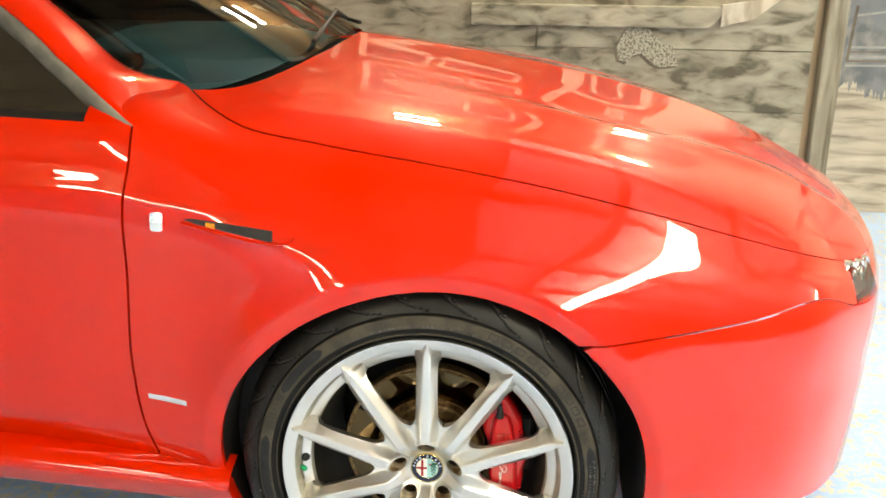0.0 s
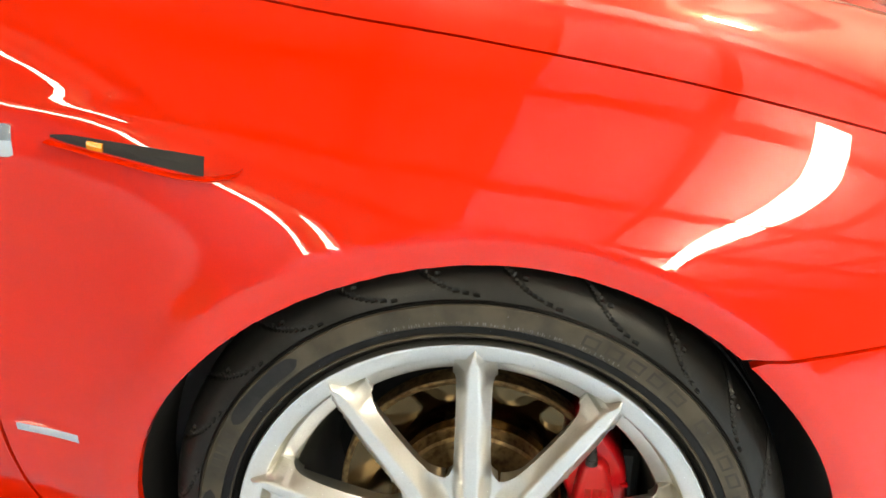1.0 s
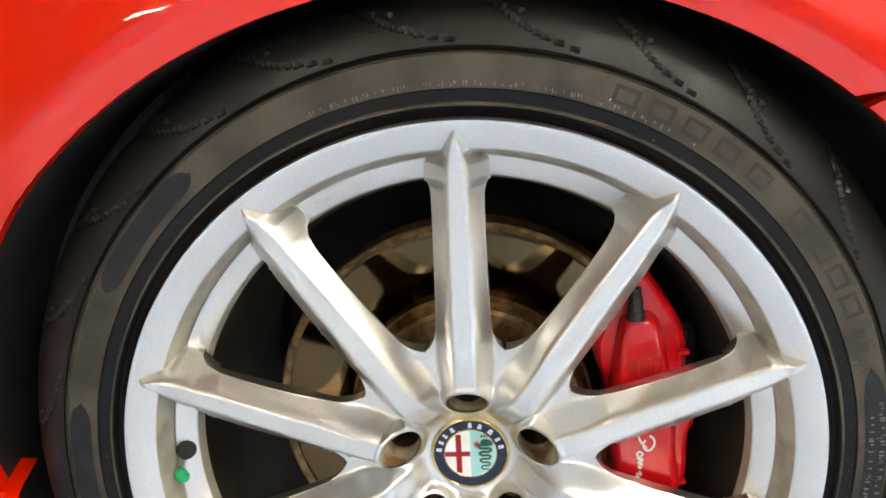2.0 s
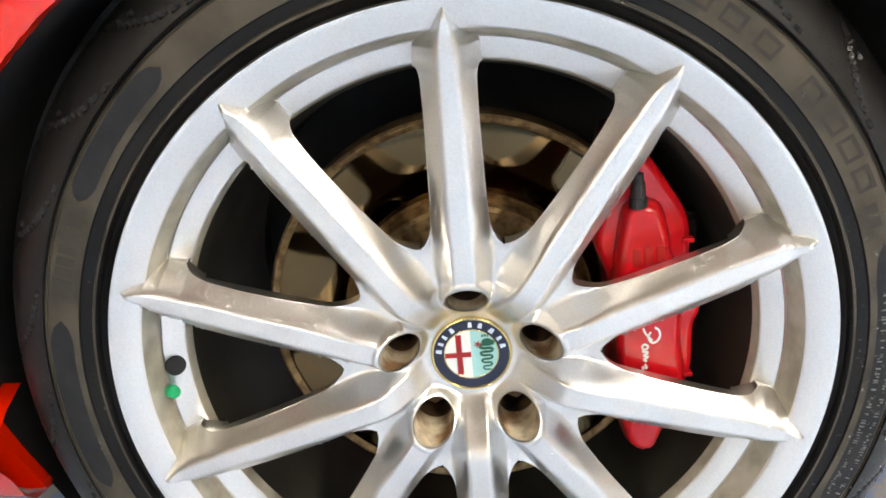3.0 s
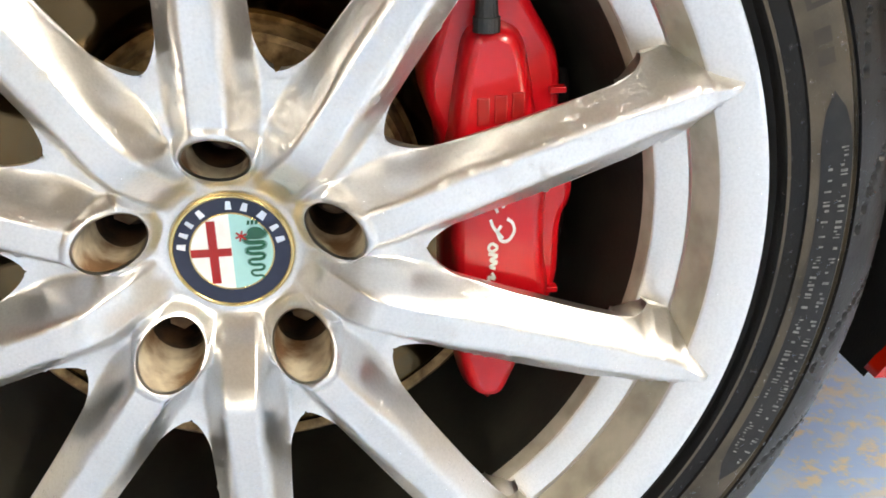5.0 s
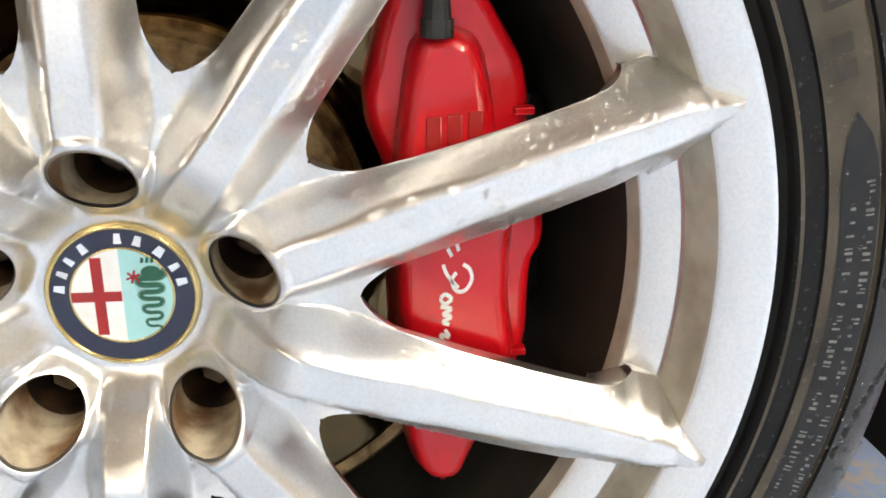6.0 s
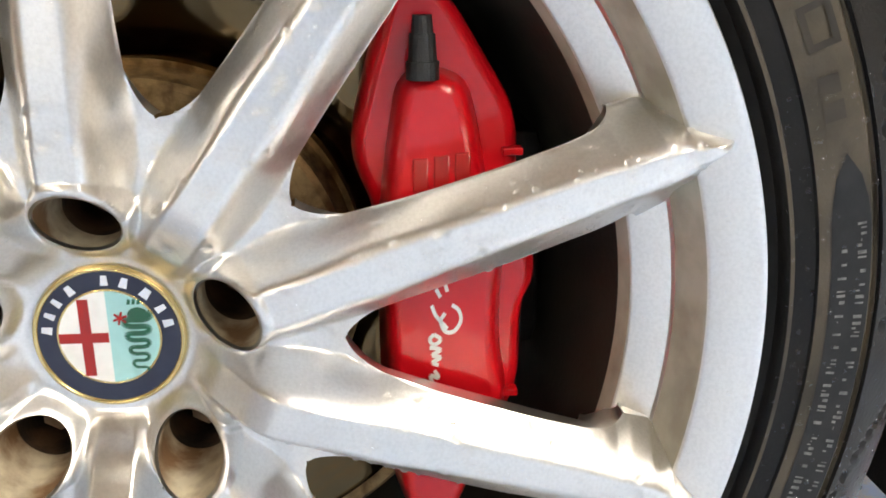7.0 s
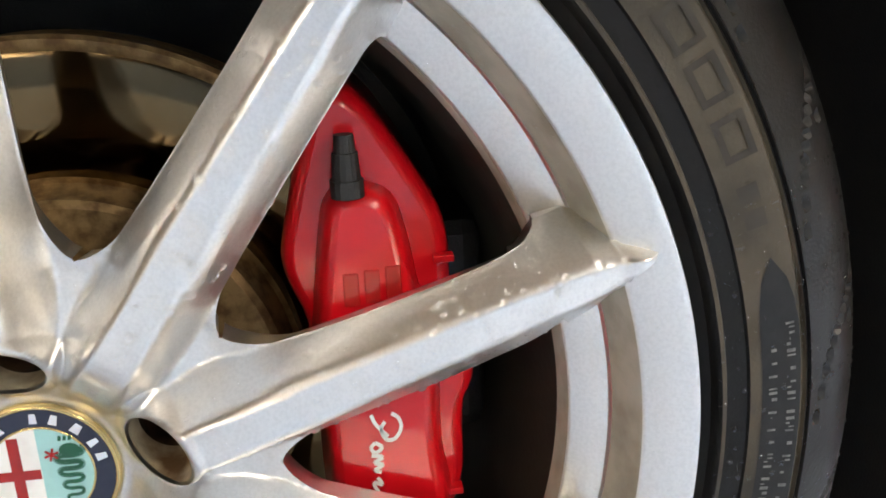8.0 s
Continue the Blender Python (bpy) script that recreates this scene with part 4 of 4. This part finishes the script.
def rounded(pts):
    """Chaikin-rounded outline."""
    for _ in range(2):
        out = []
        for (x0, z0), (x1, z1) in zip(pts, pts[1:] + pts[:1]):
            out += [(0.8 * x0 + 0.2 * x1, 0.8 * z0 + 0.2 * z1), (0.2 * x0 + 0.8 * x1, 0.2 * z0 + 0.8 * z1)]
        pts = out
    return pts


def slab(bm, outline, layers):
    """A closed block from an outline; layers of (inset, depth) from back to front."""
    cx = sum(p[0] for p in outline) / len(outline)
    cz = sum(p[1] for p in outline) / len(outline)
    n = len(outline)
    loops = []
    for inset, y in layers:
        lp = []
        for k, (x, z) in enumerate(outline):
            (xa, za), (xb, zb) = outline[k - 1], outline[(k + 1) % n]
            tx, tz = xb - xa, zb - za
            l = math.hypot(tx, tz) or 1
            lp.append(bm.verts.new((x - tz / l * inset * TURN, y, z + tx / l * inset * TURN)))
        loops.append(lp)
    for a, b in zip(loops, loops[1:]):
        for k in range(n):
            bm.faces.new([a[k], a[(k + 1) % n], b[(k + 1) % n], b[k]]).smooth = True
    bm.faces.new(loops[-1])
    bm.faces.new(loops[0][::-1])
    return bm


TURN = -1
caliper = part("brake_caliper", slab(bmesh.new(), rounded(OUT), [(0.0, 0.15), (0.0, 0.066), (0.002, 0.0600), (0.006, 0.057)]), CALIPER, car, "bright red multi-piston brake caliper", at=pose(0, 0, ZC))
part("bridge", slab(bmesh.new(), rounded(FACE), [(-0.005, 0.060), (-0.001, 0.049), (0.001, 0.0460), (0.004, 0.0448)]), CALIPER, caliper)
for zz in (0.064, -0.046):
    bm = bmesh.new()
    box(bm, 0.1575, 0.1660, 0.0535, 0.0600, zz - 0.0016, zz + 0.0016, 0.0006)
    part("pad_pin", bm, CALIPER, caliper)
# bleed nipple with rubber cap
bm = bmesh.new()
for r0, r1, d, z in ((0.0066, 0.0066, 0.007, 0.0985), (0.0058, 0.0050, 0.012, 0.1065), (0.0044, 0.0038, 0.008, 0.1155)):
    bmesh.ops.create_cone(bm, cap_ends=True, segments=16, radius1=r0, radius2=r1, depth=d, matrix=pose(0.1245, 0.047, z, 0, 0, 0))
part("bleed_nipple", bm, BLACK, caliper, "black rubber bleed nipple cap")


def script_marks():
    """White brush-like strokes running down the caliper; they spell nothing."""
    bm = bmesh.new()
    strokes = [[(0.000, 0.004), (0.002, 0.007), (0.006, 0.008), (0.010, 0.005), (0.010, 0.001), (0.006, -0.001), (0.003, 0.001)], [(0.000, -0.005), (0.004, -0.003), (0.009, 0.002)],
               [(0.011, -0.004), (0.013, -0.001), (0.015, -0.004), (0.013, -0.006), (0.011, -0.004)], [(0.016, -0.006), (0.017, -0.001), (0.019, -0.005), (0.020, -0.001), (0.022, -0.005), (0.023, -0.002)],
               [(0.025, -0.004), (0.028, -0.002), (0.027, -0.006), (0.031, -0.004)], [(-0.008, 0.001), (-0.005, 0.002)], [(-0.006, -0.003), (-0.003, -0.001)]]
    for st in strokes:
        t = np.linspace(0, 1, len(st))
        q = np.linspace(0, 1, 5 * len(st))
        P = np.stack([curve(t, [p[0] for p in st], q), curve(t, [p[1] for p in st], q)], -1)
        for a, b in zip(P, P[1:]):
            l = np.linalg.norm(b - a) or 1
            nx, nz = -(b - a)[1] / l * 0.0008, (b - a)[0] / l * 0.0008
            corners = [(a[0] + nx, a[1] + nz), (a[0] - nx, a[1] - nz), (b[0] - nx, b[1] - nz), (b[0] + nx, b[1] + nz)]
            bm.faces.new([bm.verts.new((0.1318 + v * 0.95, 0.0444, 0.001 - u * 1.2)) for u, v in corners])
    return bm


for k in range(3):
    bm = bmesh.new()
    box(bm, 0.120 + 0.0085 * k, 0.1262 + 0.0085 * k, 0.0441, 0.047, 0.050 + 0.001 * k, 0.064 + 0.001 * k, 0.0006)
    part("dark_mark", bm, CROSS, caliper)
part("white_marking", script_marks(), WHITE, caliper, "flowing white marking")
bm = bmesh.new()
box(bm, 0.02, 0.19, 0.13, 0.20, -0.06, 0.06, 0.01)
part("hub_carrier", bm, BLACK, car, at=pose(0, 0, ZC))

# ---- badges on the wing ----
def applied(name, outline, mats, label, depth=0.003, n=14):
    """A thin piece laid on the wing: outline is (x, low z, high z) from end to end."""
    bm = bmesh.new()
    t = np.linspace(0, 1, len(outline))
    q = np.linspace(0, 1, n)
    xs, lo, hi = (np.interp(q, t, [o[k] for o in outline]) for k in range(3))
    rowsv = []
    for x, a, b in zip(xs, lo, hi):
        m = (a + b) / 2
        rowsv.append([bm.verts.new((x, skin_y(x, zz) + dy, zz)) for zz, dy in ((a, 0.002), (a, -depth * 0.7), (m, -depth), (b, -depth * 0.7), (b, 0.002))])
    for r0, r1 in zip(rowsv, rowsv[1:]):
        for k in range(4):
            bm.faces.new([r0[k], r0[k + 1], r1[k + 1], r1[k]])
    bm.faces.new(rowsv[0])
    bm.faces.new(rowsv[-1][::-1])
    return part(name, bm, mats, car, label)


applied("maker_badge", [(-0.455, 0.757, 0.784), (-0.450, 0.755, 0.786), (-0.439, 0.755, 0.786), (-0.434, 0.757, 0.784)], CHROME, "small chrome badge", 0.004)
applied("name_plate", [(-0.484, 0.452, 0.461), (-0.45, 0.447, 0.457), (-0.416, 0.441, 0.451)], CHROME, "thin chrome name strip")
# strip on the surface, black for the dark inside of the open outlet
applied("side_vent", [(-0.398, 0.7745, 0.7765), (-0.38, 0.769, 0.777), (-0.30, 0.753, 0.768), (-0.252, 0.744, 0.762)], BLACK, "slim black strip standing in for the open air outlet", 0.0012)
applied("vent_lip", [(-0.402, 0.7700, 0.7720), (-0.34, 0.756, 0.7585), (-0.28, 0.7435, 0.7462), (-0.245, 0.741, 0.7445), (-0.222, 0.7455, 0.7485), (-0.216, 0.751, 0.753)], RED, "", 0.009, 24)
AMBER = material("amber_lens", (0.75, 0.30, 0.02), 0.2, second=(0.6, 0.2, 0.02), scale=300)
applied("side_repeater", [(-0.362, 0.7655, 0.7725), (-0.347, 0.7630, 0.7705)], AMBER, "small amber repeater lens", 0.004, 5)

# ---- painted wall ----
def painted(name, shapes, mats, label):
    """Flat painted shapes on the boards, outlines of (x, z), each a piece of its own."""
    wall = thing(name, None, None, label, "wall painting", kind="structure")
    for k, (pts, slot) in enumerate(shapes):
        bm = bmesh.new()
        for quad in (pts if isinstance(pts[0], list) else [pts]):
            bm.faces.new([bm.verts.new((x, 3.1565 - 0.0002 * k, z)) for x, z in quad])
        bmesh.ops.remove_doubles(bm, verts=bm.verts[:], dist=0.00005)
        part("painted_shape", bm, mats[slot], wall)
    return wall


def ring(cx, cz, r0, r1, n=40):
    out = []
    for k in range(n):
        a0, a1 = 2 * math.pi * k / n, 2 * math.pi * (k + 1) / n
        out.append([(cx + r0 * math.cos(a0), cz + r0 * math.sin(a0)), (cx + r1 * math.cos(a0), cz + r1 * math.sin(a0)), (cx + r1 * math.cos(a1), cz + r1 * math.sin(a1)), (cx + r0 * math.cos(a1), cz + r0 * math.sin(a1))])
    return out


def beam(x0, z0, x1, z1, w):
    l = math.hypot(x1 - x0, z1 - z0)
    nx, nz = -(z1 - z0) / l * w / 2, (x1 - x0) / l * w / 2
    return [(x0 + nx, z0 + nz), (x0 - nx, z0 - nz), (x1 - nx, z1 - nz), (x1 + nx, z1 + nz)]


# pale mural paint, its tone raised in place of stronger light high on the wall
BRIGHT = material("lit_mural_paint", (0.92, 0.82, 0.62), 0.8, second=(0.78, 0.66, 0.48), scale=8, amount=0.8, bump=0.2, bump_scale=40)
PALE = streaked("pale_mural_boards", (0.28, 0.245, 0.195), (0.52, 0.47, 0.385), (0.62, 0.57, 0.475), (0.7, 1.0, 6.0))
SLATE = material("light_slate_mural_paint", (0.30, 0.31, 0.32), 0.8, second=(0.40, 0.40, 0.38), scale=20, amount=0.8, bump=0.2, bump_scale=40)
CREAM = material("brown_mural_paint", (0.15, 0.075, 0.028), 0.8, second=(0.34, 0.18, 0.06), scale=3, amount=0.9, bump=0.2, bump_scale=40)
OCHRE = material("ochre_mural_paint", (0.34, 0.20, 0.09), 0.8, second=(0.20, 0.12, 0.06), scale=5, amount=0.8, bump=0.2, bump_scale=40)
DARKP = material("dark_mural_paint", (0.12, 0.10, 0.08), 0.8, second=(0.20, 0.17, 0.13), scale=10, amount=0.8, bump=0.2, bump_scale=40)
BLUEP = material("slate_mural_paint", (0.13, 0.15, 0.17), 0.75, second=(0.30, 0.30, 0.29), scale=14, amount=0.9, bump=0.2, bump_scale=40, third=(0.20, 0.22, 0.25), third_scale=5)
def frame_shape(x0, z0, x1, z1, w):
    return [beam(x0, z0, x1, z0, w), beam(x0, z1, x1, z1, w), beam(x0, z0, x0, z1, w), beam(x1, z0, x1, z1, w)]


shapes = [([(-3.2, 1.30), (1.35, 1.30), (1.35, 3.2), (-3.2, 3.2)], 2), ([(-0.6, 2.28), (0.45, 2.28), (0.30, 2.50), (-0.45, 2.50)], 1),
          ([(0.62, 1.85), (1.30, 1.62), (1.30, 2.05), (0.66, 2.45)], 3), ([(0.70, 2.60), (1.20, 2.30), (1.28, 3.0), (0.80, 3.1)], 3), ([(-1.6, 1.35), (0.35, 1.33), (0.40, 1.56), (-1.6, 1.60)], 3)]
shapes += [([(1.06, 1.06), (1.44, 1.06), (1.30, 2.15), (1.13, 2.15)], 0), ([(0.86, 1.75), (1.00, 1.75), (1.08, 2.6), (1.02, 2.6)], 0)]
shapes += [(ring(0.76, 1.44, 0.20, 0.26), 0), (ring(0.76, 1.44, 0.001, 0.20), 1), (ring(0.76, 1.44, 0.07, 0.10), 0)]
shapes += [(beam(0.52, 2.55, 0.60, 1.22, 0.07), 0), (beam(0.40, 2.5, 0.47, 1.5, 0.05), 1)]
for x0, z0, x1, z1 in ((-0.55, 1.62, -0.20, 1.85), (-0.12, 1.62, 0.30, 1.80), (-0.50, 2.0, 0.05, 2.2), (-1.0, 1.7, -0.68, 2.1), (0.10, 1.95, 0.38, 2.25)):
    shapes += [([(x0, z0), (x1, z0), (x1, z1), (x0, z1)], 1)] + [(q, 0) for q in frame_shape(x0, z0, x1, z1, 0.035)]
for k in range(9):
    x = -1.3 + 0.26 * k
    shapes.append(([(x - 0.05, 2.62), (x + 0.05, 2.62), (x, 2.76)], 0))
painted("wall_mural", shapes, [BRIGHT, DARKP, CREAM, OCHRE], "pale and dark shapes painted on the boarded wall")

# machinery painted beside the post, a pale wall round it
random.seed(5)
torn = [(1.645, 1.25)] + [(1.645 + 0.008 * k, 0.60 + random.uniform(-0.035, 0.03) + 0.02 * math.sin(k * 0.21)) for k in range(90)] + [(2.37, 1.25)]
# the pale wall above 1.35 m has its brighter light put into the colour
shapes = [([(1.638, 0.0), (6.9, 0.0), (6.9, 3.2), (1.638, 3.2)], 1), ([(1.645, 1.35), (6.9, 1.35), (6.9, 3.2), (1.645, 3.2)], 3), (torn, 0)]
shapes += [(ring(1.99, 0.97, 0.001, 0.135), 1), (ring(1.99, 0.97, 0.15, 0.165), 4), (ring(1.99, 0.97, 0.03, 0.05), 2)]
for z, w, slot in ((0.80, 0.012, 4), (0.778, 0.006, 2), (0.755, 0.016, 4), (0.735, 0.008, 2), (0.715, 0.010, 4)):
    shapes.append((beam(1.66, z, 2.3, z + 0.006, w), slot))
shapes += [(beam(1.68, 0.945, 1.96, 0.985, 0.010), 4), (beam(1.665, 0.74, 1.68, 0.99, 0.014), 2), (beam(2.6, 1.4, 3.4, 2.2, 0.08), 2), (beam(3.3, 0.9, 3.0, 2.4, 0.10), 2)]
painted("mural_machine", shapes, [BLUEP, PALE, DARKP, BRIGHT, SLATE], "slate-grey machinery painted on the pale wall")

# a rough stone painted on the boards
STONE = material("mottled_stone_paint", (0.48, 0.46, 0.38), 0.8, second=(0.13, 0.125, 0.10), scale=110, amount=0.9, detail=4, spread=(0.45, 0.58), bump=0.3, bump_scale=80)
random.seed(3)
edge = [(x + random.uniform(-0.008, 0.008), z + random.uniform(-0.008, 0.008)) for x, z in
        ((0.60, 0.72), (0.585, 0.775), (0.60, 0.83), (0.635, 0.865), (0.68, 0.875), (0.725, 0.865), (0.76, 0.835), (0.80, 0.80), (0.84, 0.79), (0.865, 0.745), (0.88, 0.705), (0.84, 0.69), (0.79, 0.695), (0.74, 0.715), (0.70, 0.745), (0.665, 0.735), (0.64, 0.70))]
shade = [(x - 0.012, z - 0.010) for x, z in edge]
painted("mural_stone", [(shade, 1), (edge, 0)], [STONE, DARKP], "mottled grey stone painted on the boards")

# ---- water drops on the wheel ----
WATER = bpy.data.materials.new("water")
WATER.use_nodes = True
wt = WATER.node_tree
wt.nodes.remove(wt.nodes["Principled BSDF"])
lens = wt.nodes.new("ShaderNodeBsdfGlass")
lens.inputs["Roughness"].default_value, lens.inputs["IOR"].default_value = 0.0, 1.46
wt.links.new(lens.outputs[0], wt.nodes["Material Output"].inputs[0])


def drops(name, places, label):
    """Small domes of water; places are (point, normal, radius)."""
    V, F = [], []
    rings, n = 4, 10
    for p, nrm, r in places:
        q = Vector(nrm).to_track_quat("Z", "Y")
        at = len(V)
        V.append(Vector(p) + q @ Vector((0, 0, r * 0.74 - 0.0002)))
        for i in range(1, rings + 1):
            t = math.pi / 2 * i / rings
            for k in range(n):
                a = 2 * math.pi * k / n
                V.append(Vector(p) + q @ Vector((r * math.sin(t) * math.cos(a), r * math.sin(t) * math.sin(a), r * 0.74 * math.cos(t) - 0.0002)))
        for k in range(n):
            F.append((at, at + 1 + k, at + 1 + (k + 1) % n))
            for i in range(rings - 1):
                a, b = at + 1 + i * n, at + 1 + (i + 1) * n
                F.append((a + k, b + k, b + (k + 1) % n, a + (k + 1) % n))
    ob = new(name, mesh_of(name, V, F, WATER))
    ob.visible_shadow = False
    return tagged(ob, label, "water drops", kind="stuff")


rng = np.random.default_rng(7)
places = []
for _ in range(3200):
    k = rng.integers(10)
    r = rng.uniform(0.05, 0.235)
    w = float(half_width(np.array(r))) * 0.96
    s = rng.uniform(-w, w)
    a = radians(90 + 36 * k) + s / r
    if k % 2 == 0 and math.hypot((r - HOLE[0]) / HOLE[2], s / HOLE[1]) < 1.15:
        continue
    e = 4e-4
    f = lambda rr, ss: float(face_depth(np.array(rr), np.array(ss), k % 2 == 0))
    dr, ds = (f(r + e, s) - f(r - e, s)) / (2 * e), (f(r, s + e) - f(r, s - e)) / (2 * e)
    er, et = Vector((math.cos(a), 0, math.sin(a))), Vector((-math.sin(a), 0, math.cos(a)))
    nrm = (Vector((0, -1, 0)) + er * dr + et * ds).normalized()
    places.append(((r * math.cos(a), f(r, s), ZC + r * math.sin(a)), nrm, min(0.0005 + rng.gamma(1.5, 0.00036), 0.0022)))
for _ in range(1100):
    a = rng.uniform(0, 2 * math.pi)
    r = rng.uniform(0.212, 0.2515)
    places.append(((r * math.cos(a), float(rim_depth(r)), ZC + r * math.sin(a)), (0, -1, 0), min(0.0003 + rng.gamma(1.4, 0.0003), 0.0015)))
drops("wheel_droplets", places, "clear water drops scattered on the silver wheel")
places = []
for _ in range(1600):
    a = radians(rng.uniform(-75, 20)) if rng.random() < 0.8 else rng.uniform(0, 2 * math.pi)
    r = rng.uniform(0.262, 0.332)
    y = float(np.interp(r, [p[0] for p in TYRE[2:] + SHOULDER[1:]], [p[1] for p in TYRE[2:] + SHOULDER[1:]]))
    sl = 0.0 if r < 0.309 else (r - 0.309) / 0.02
    places.append(((r * math.cos(a), y, ZC + r * math.sin(a)), (sl * math.cos(a), -1, sl * math.sin(a)), min(0.0003 + rng.gamma(1.5, 0.0003), 0.0016)))
drops("tyre_droplets", places, "clear water drops on the black tyre wall")

# ---- mouldings on the tyre wall ----
def arc_block(bm, a0, a1, r0, r1, y=0.0042, n=4, shear=0.0):
    """A raised flat block bent round the tyre."""
    for k in range(n):
        b0, b1 = a0 + (a1 - a0) * k / n, a0 + (a1 - a0) * (k + 1) / n
        q = [(r0, b0), (r0, b1), (r1, b1 + shear), (r1, b0 + shear)]
        bm.faces.new([bm.verts.new((r * math.cos(radians(a)), y, r * math.sin(radians(a)))) for r, a in q])
    return bm


def letter_block(a, wide, r0, r1, solid=False):
    """A plain raised block on the sidewall, hollow unless it is small."""
    bm = bmesh.new()
    w, st = wide * 0.86, 0.0026
    da = math.degrees(st / r0)
    if solid:
        arc_block(bm, a, a - w, r0, r1, 0.0036, 3)
    else:
        arc_block(bm, a, a - da, r0, r1, 0.0036, 1)
        arc_block(bm, a - w + da, a - w, r0, r1, 0.0036, 1)
        arc_block(bm, a - da, a - w + da, r0, r0 + st, 0.0036, 3)
        arc_block(bm, a - da, a - w + da, r1 - st, r1, 0.0036, 3)
    return part("moulded_bar", bm, BARS, wheel)


for a in (69, 64, 59, 54, 48.5, 40, 35, 30.6, 26, -122, -130, -140, -146, -152, -158):
    letter_block(a, 4.0, 0.2795, 0.2920)
for a in (20.6, 18.6):
    letter_block(a, 1.7, 0.2800, 0.2880, True)
for a in (163.0, 161.2, 159.6, 157.8, 155.8, 153.6, 151.8):
    letter_block(a, 1.5, 0.2790, 0.2915, True)


def wall_patch(a0, a1, r0, r1):
    """A smooth panel on the sidewall with tapered round ends."""
    bm = bmesh.new()
    n = 24
    for k in range(n):
        t0, t1 = k / n, (k + 1) / n
        h0, h1 = (min(1.0, 3.2 * math.sqrt(max(t * (1 - t), 0))) for t in (t0, t1))
        mid, hf = (r0 + r1) / 2, (r1 - r0) / 2
        q = [(mid - hf * h0, t0), (mid - hf * h1, t1), (mid + hf * h1, t1), (mid + hf * h0, t0)]
        q = [(r, radians(a0 + (a1 - a0) * t)) for r, t in q]
        bmesh.ops.contextual_create(bm, geom=[bm.verts.new((r * math.cos(a), 0.0038, r * math.sin(a))) for r, a in q])
    return part("wall_patch", bm, LETTER, wheel, "smooth black moulded panel on the sidewall")


wall_patch(14.5, -30, 0.2785, 0.2940)
wall_patch(128, 150, 0.2790, 0.2940)
wall_patch(-164, -192, 0.2785, 0.2940)
# moulded marks in pale grey: the wet rubber's glint as colour
MARKS = material("glinting_moulded_marks", (0.16, 0.155, 0.145), 0.3, second=(0.05, 0.05, 0.05), scale=300, amount=0.9)
bm = bmesh.new()
random.seed(9)
for lo, hi, r in ((-28, 9, 0.2885), (-26, 7, 0.2810), (60, 110, 0.2755), (-100, -60, 0.288)):
    a = hi
    while a > lo:
        w = random.uniform(0.10, 0.30)
        lo_r = r + random.choice((0.0, 0.0, 0.0012))
        arc_block(bm, a, a - w, lo_r, r + random.choice((0.0034, 0.0034, 0.0016)), 0.0034, 1)
        a -= w + random.choice((0.18, 0.3, 0.9))
tagged(part("fine_lettering", bm, MARKS, wheel, "rows of tiny moulded marks"), kind="stuff")

# ---- wipers ----
def wiper(pts, name="wiper"):
    bm = bmesh.new()
    for (x0, y0, z0), (x1, y1, z1) in zip(pts, pts[1:]):
        d = Vector((x1 - x0, y1 - y0, z1 - z0))
        m = Matrix.Translation(((x0 + x1) / 2, (y0 + y1) / 2, (z0 + z1) / 2)) @ d.to_track_quat("Z", "Y").to_matrix().to_4x4()
        bmesh.ops.create_cone(bm, cap_ends=True, segments=8, radius1=0.0055, radius2=0.0045, depth=d.length, matrix=m)
    return part(name, bm, BLACK, car, "black wiper arm resting on the windscreen")


def on_screen(y, up_):
    k = [p[1] for p in base]
    x, z = np.interp(y, k, [p[0] for p in base]), np.interp(y, k, [p[2] for p in base])
    return (float(x) - 0.55 * up_ * 0.9 + 0.005, y, float(z) + 0.28 * up_ + 0.016)


wiper([on_screen(0.62, 0.02), on_screen(0.9, 0.10), on_screen(1.25, 0.08)])
wiper([on_screen(1.15, 0.02), on_screen(1.35, 0.16), on_screen(1.52, 0.30)])
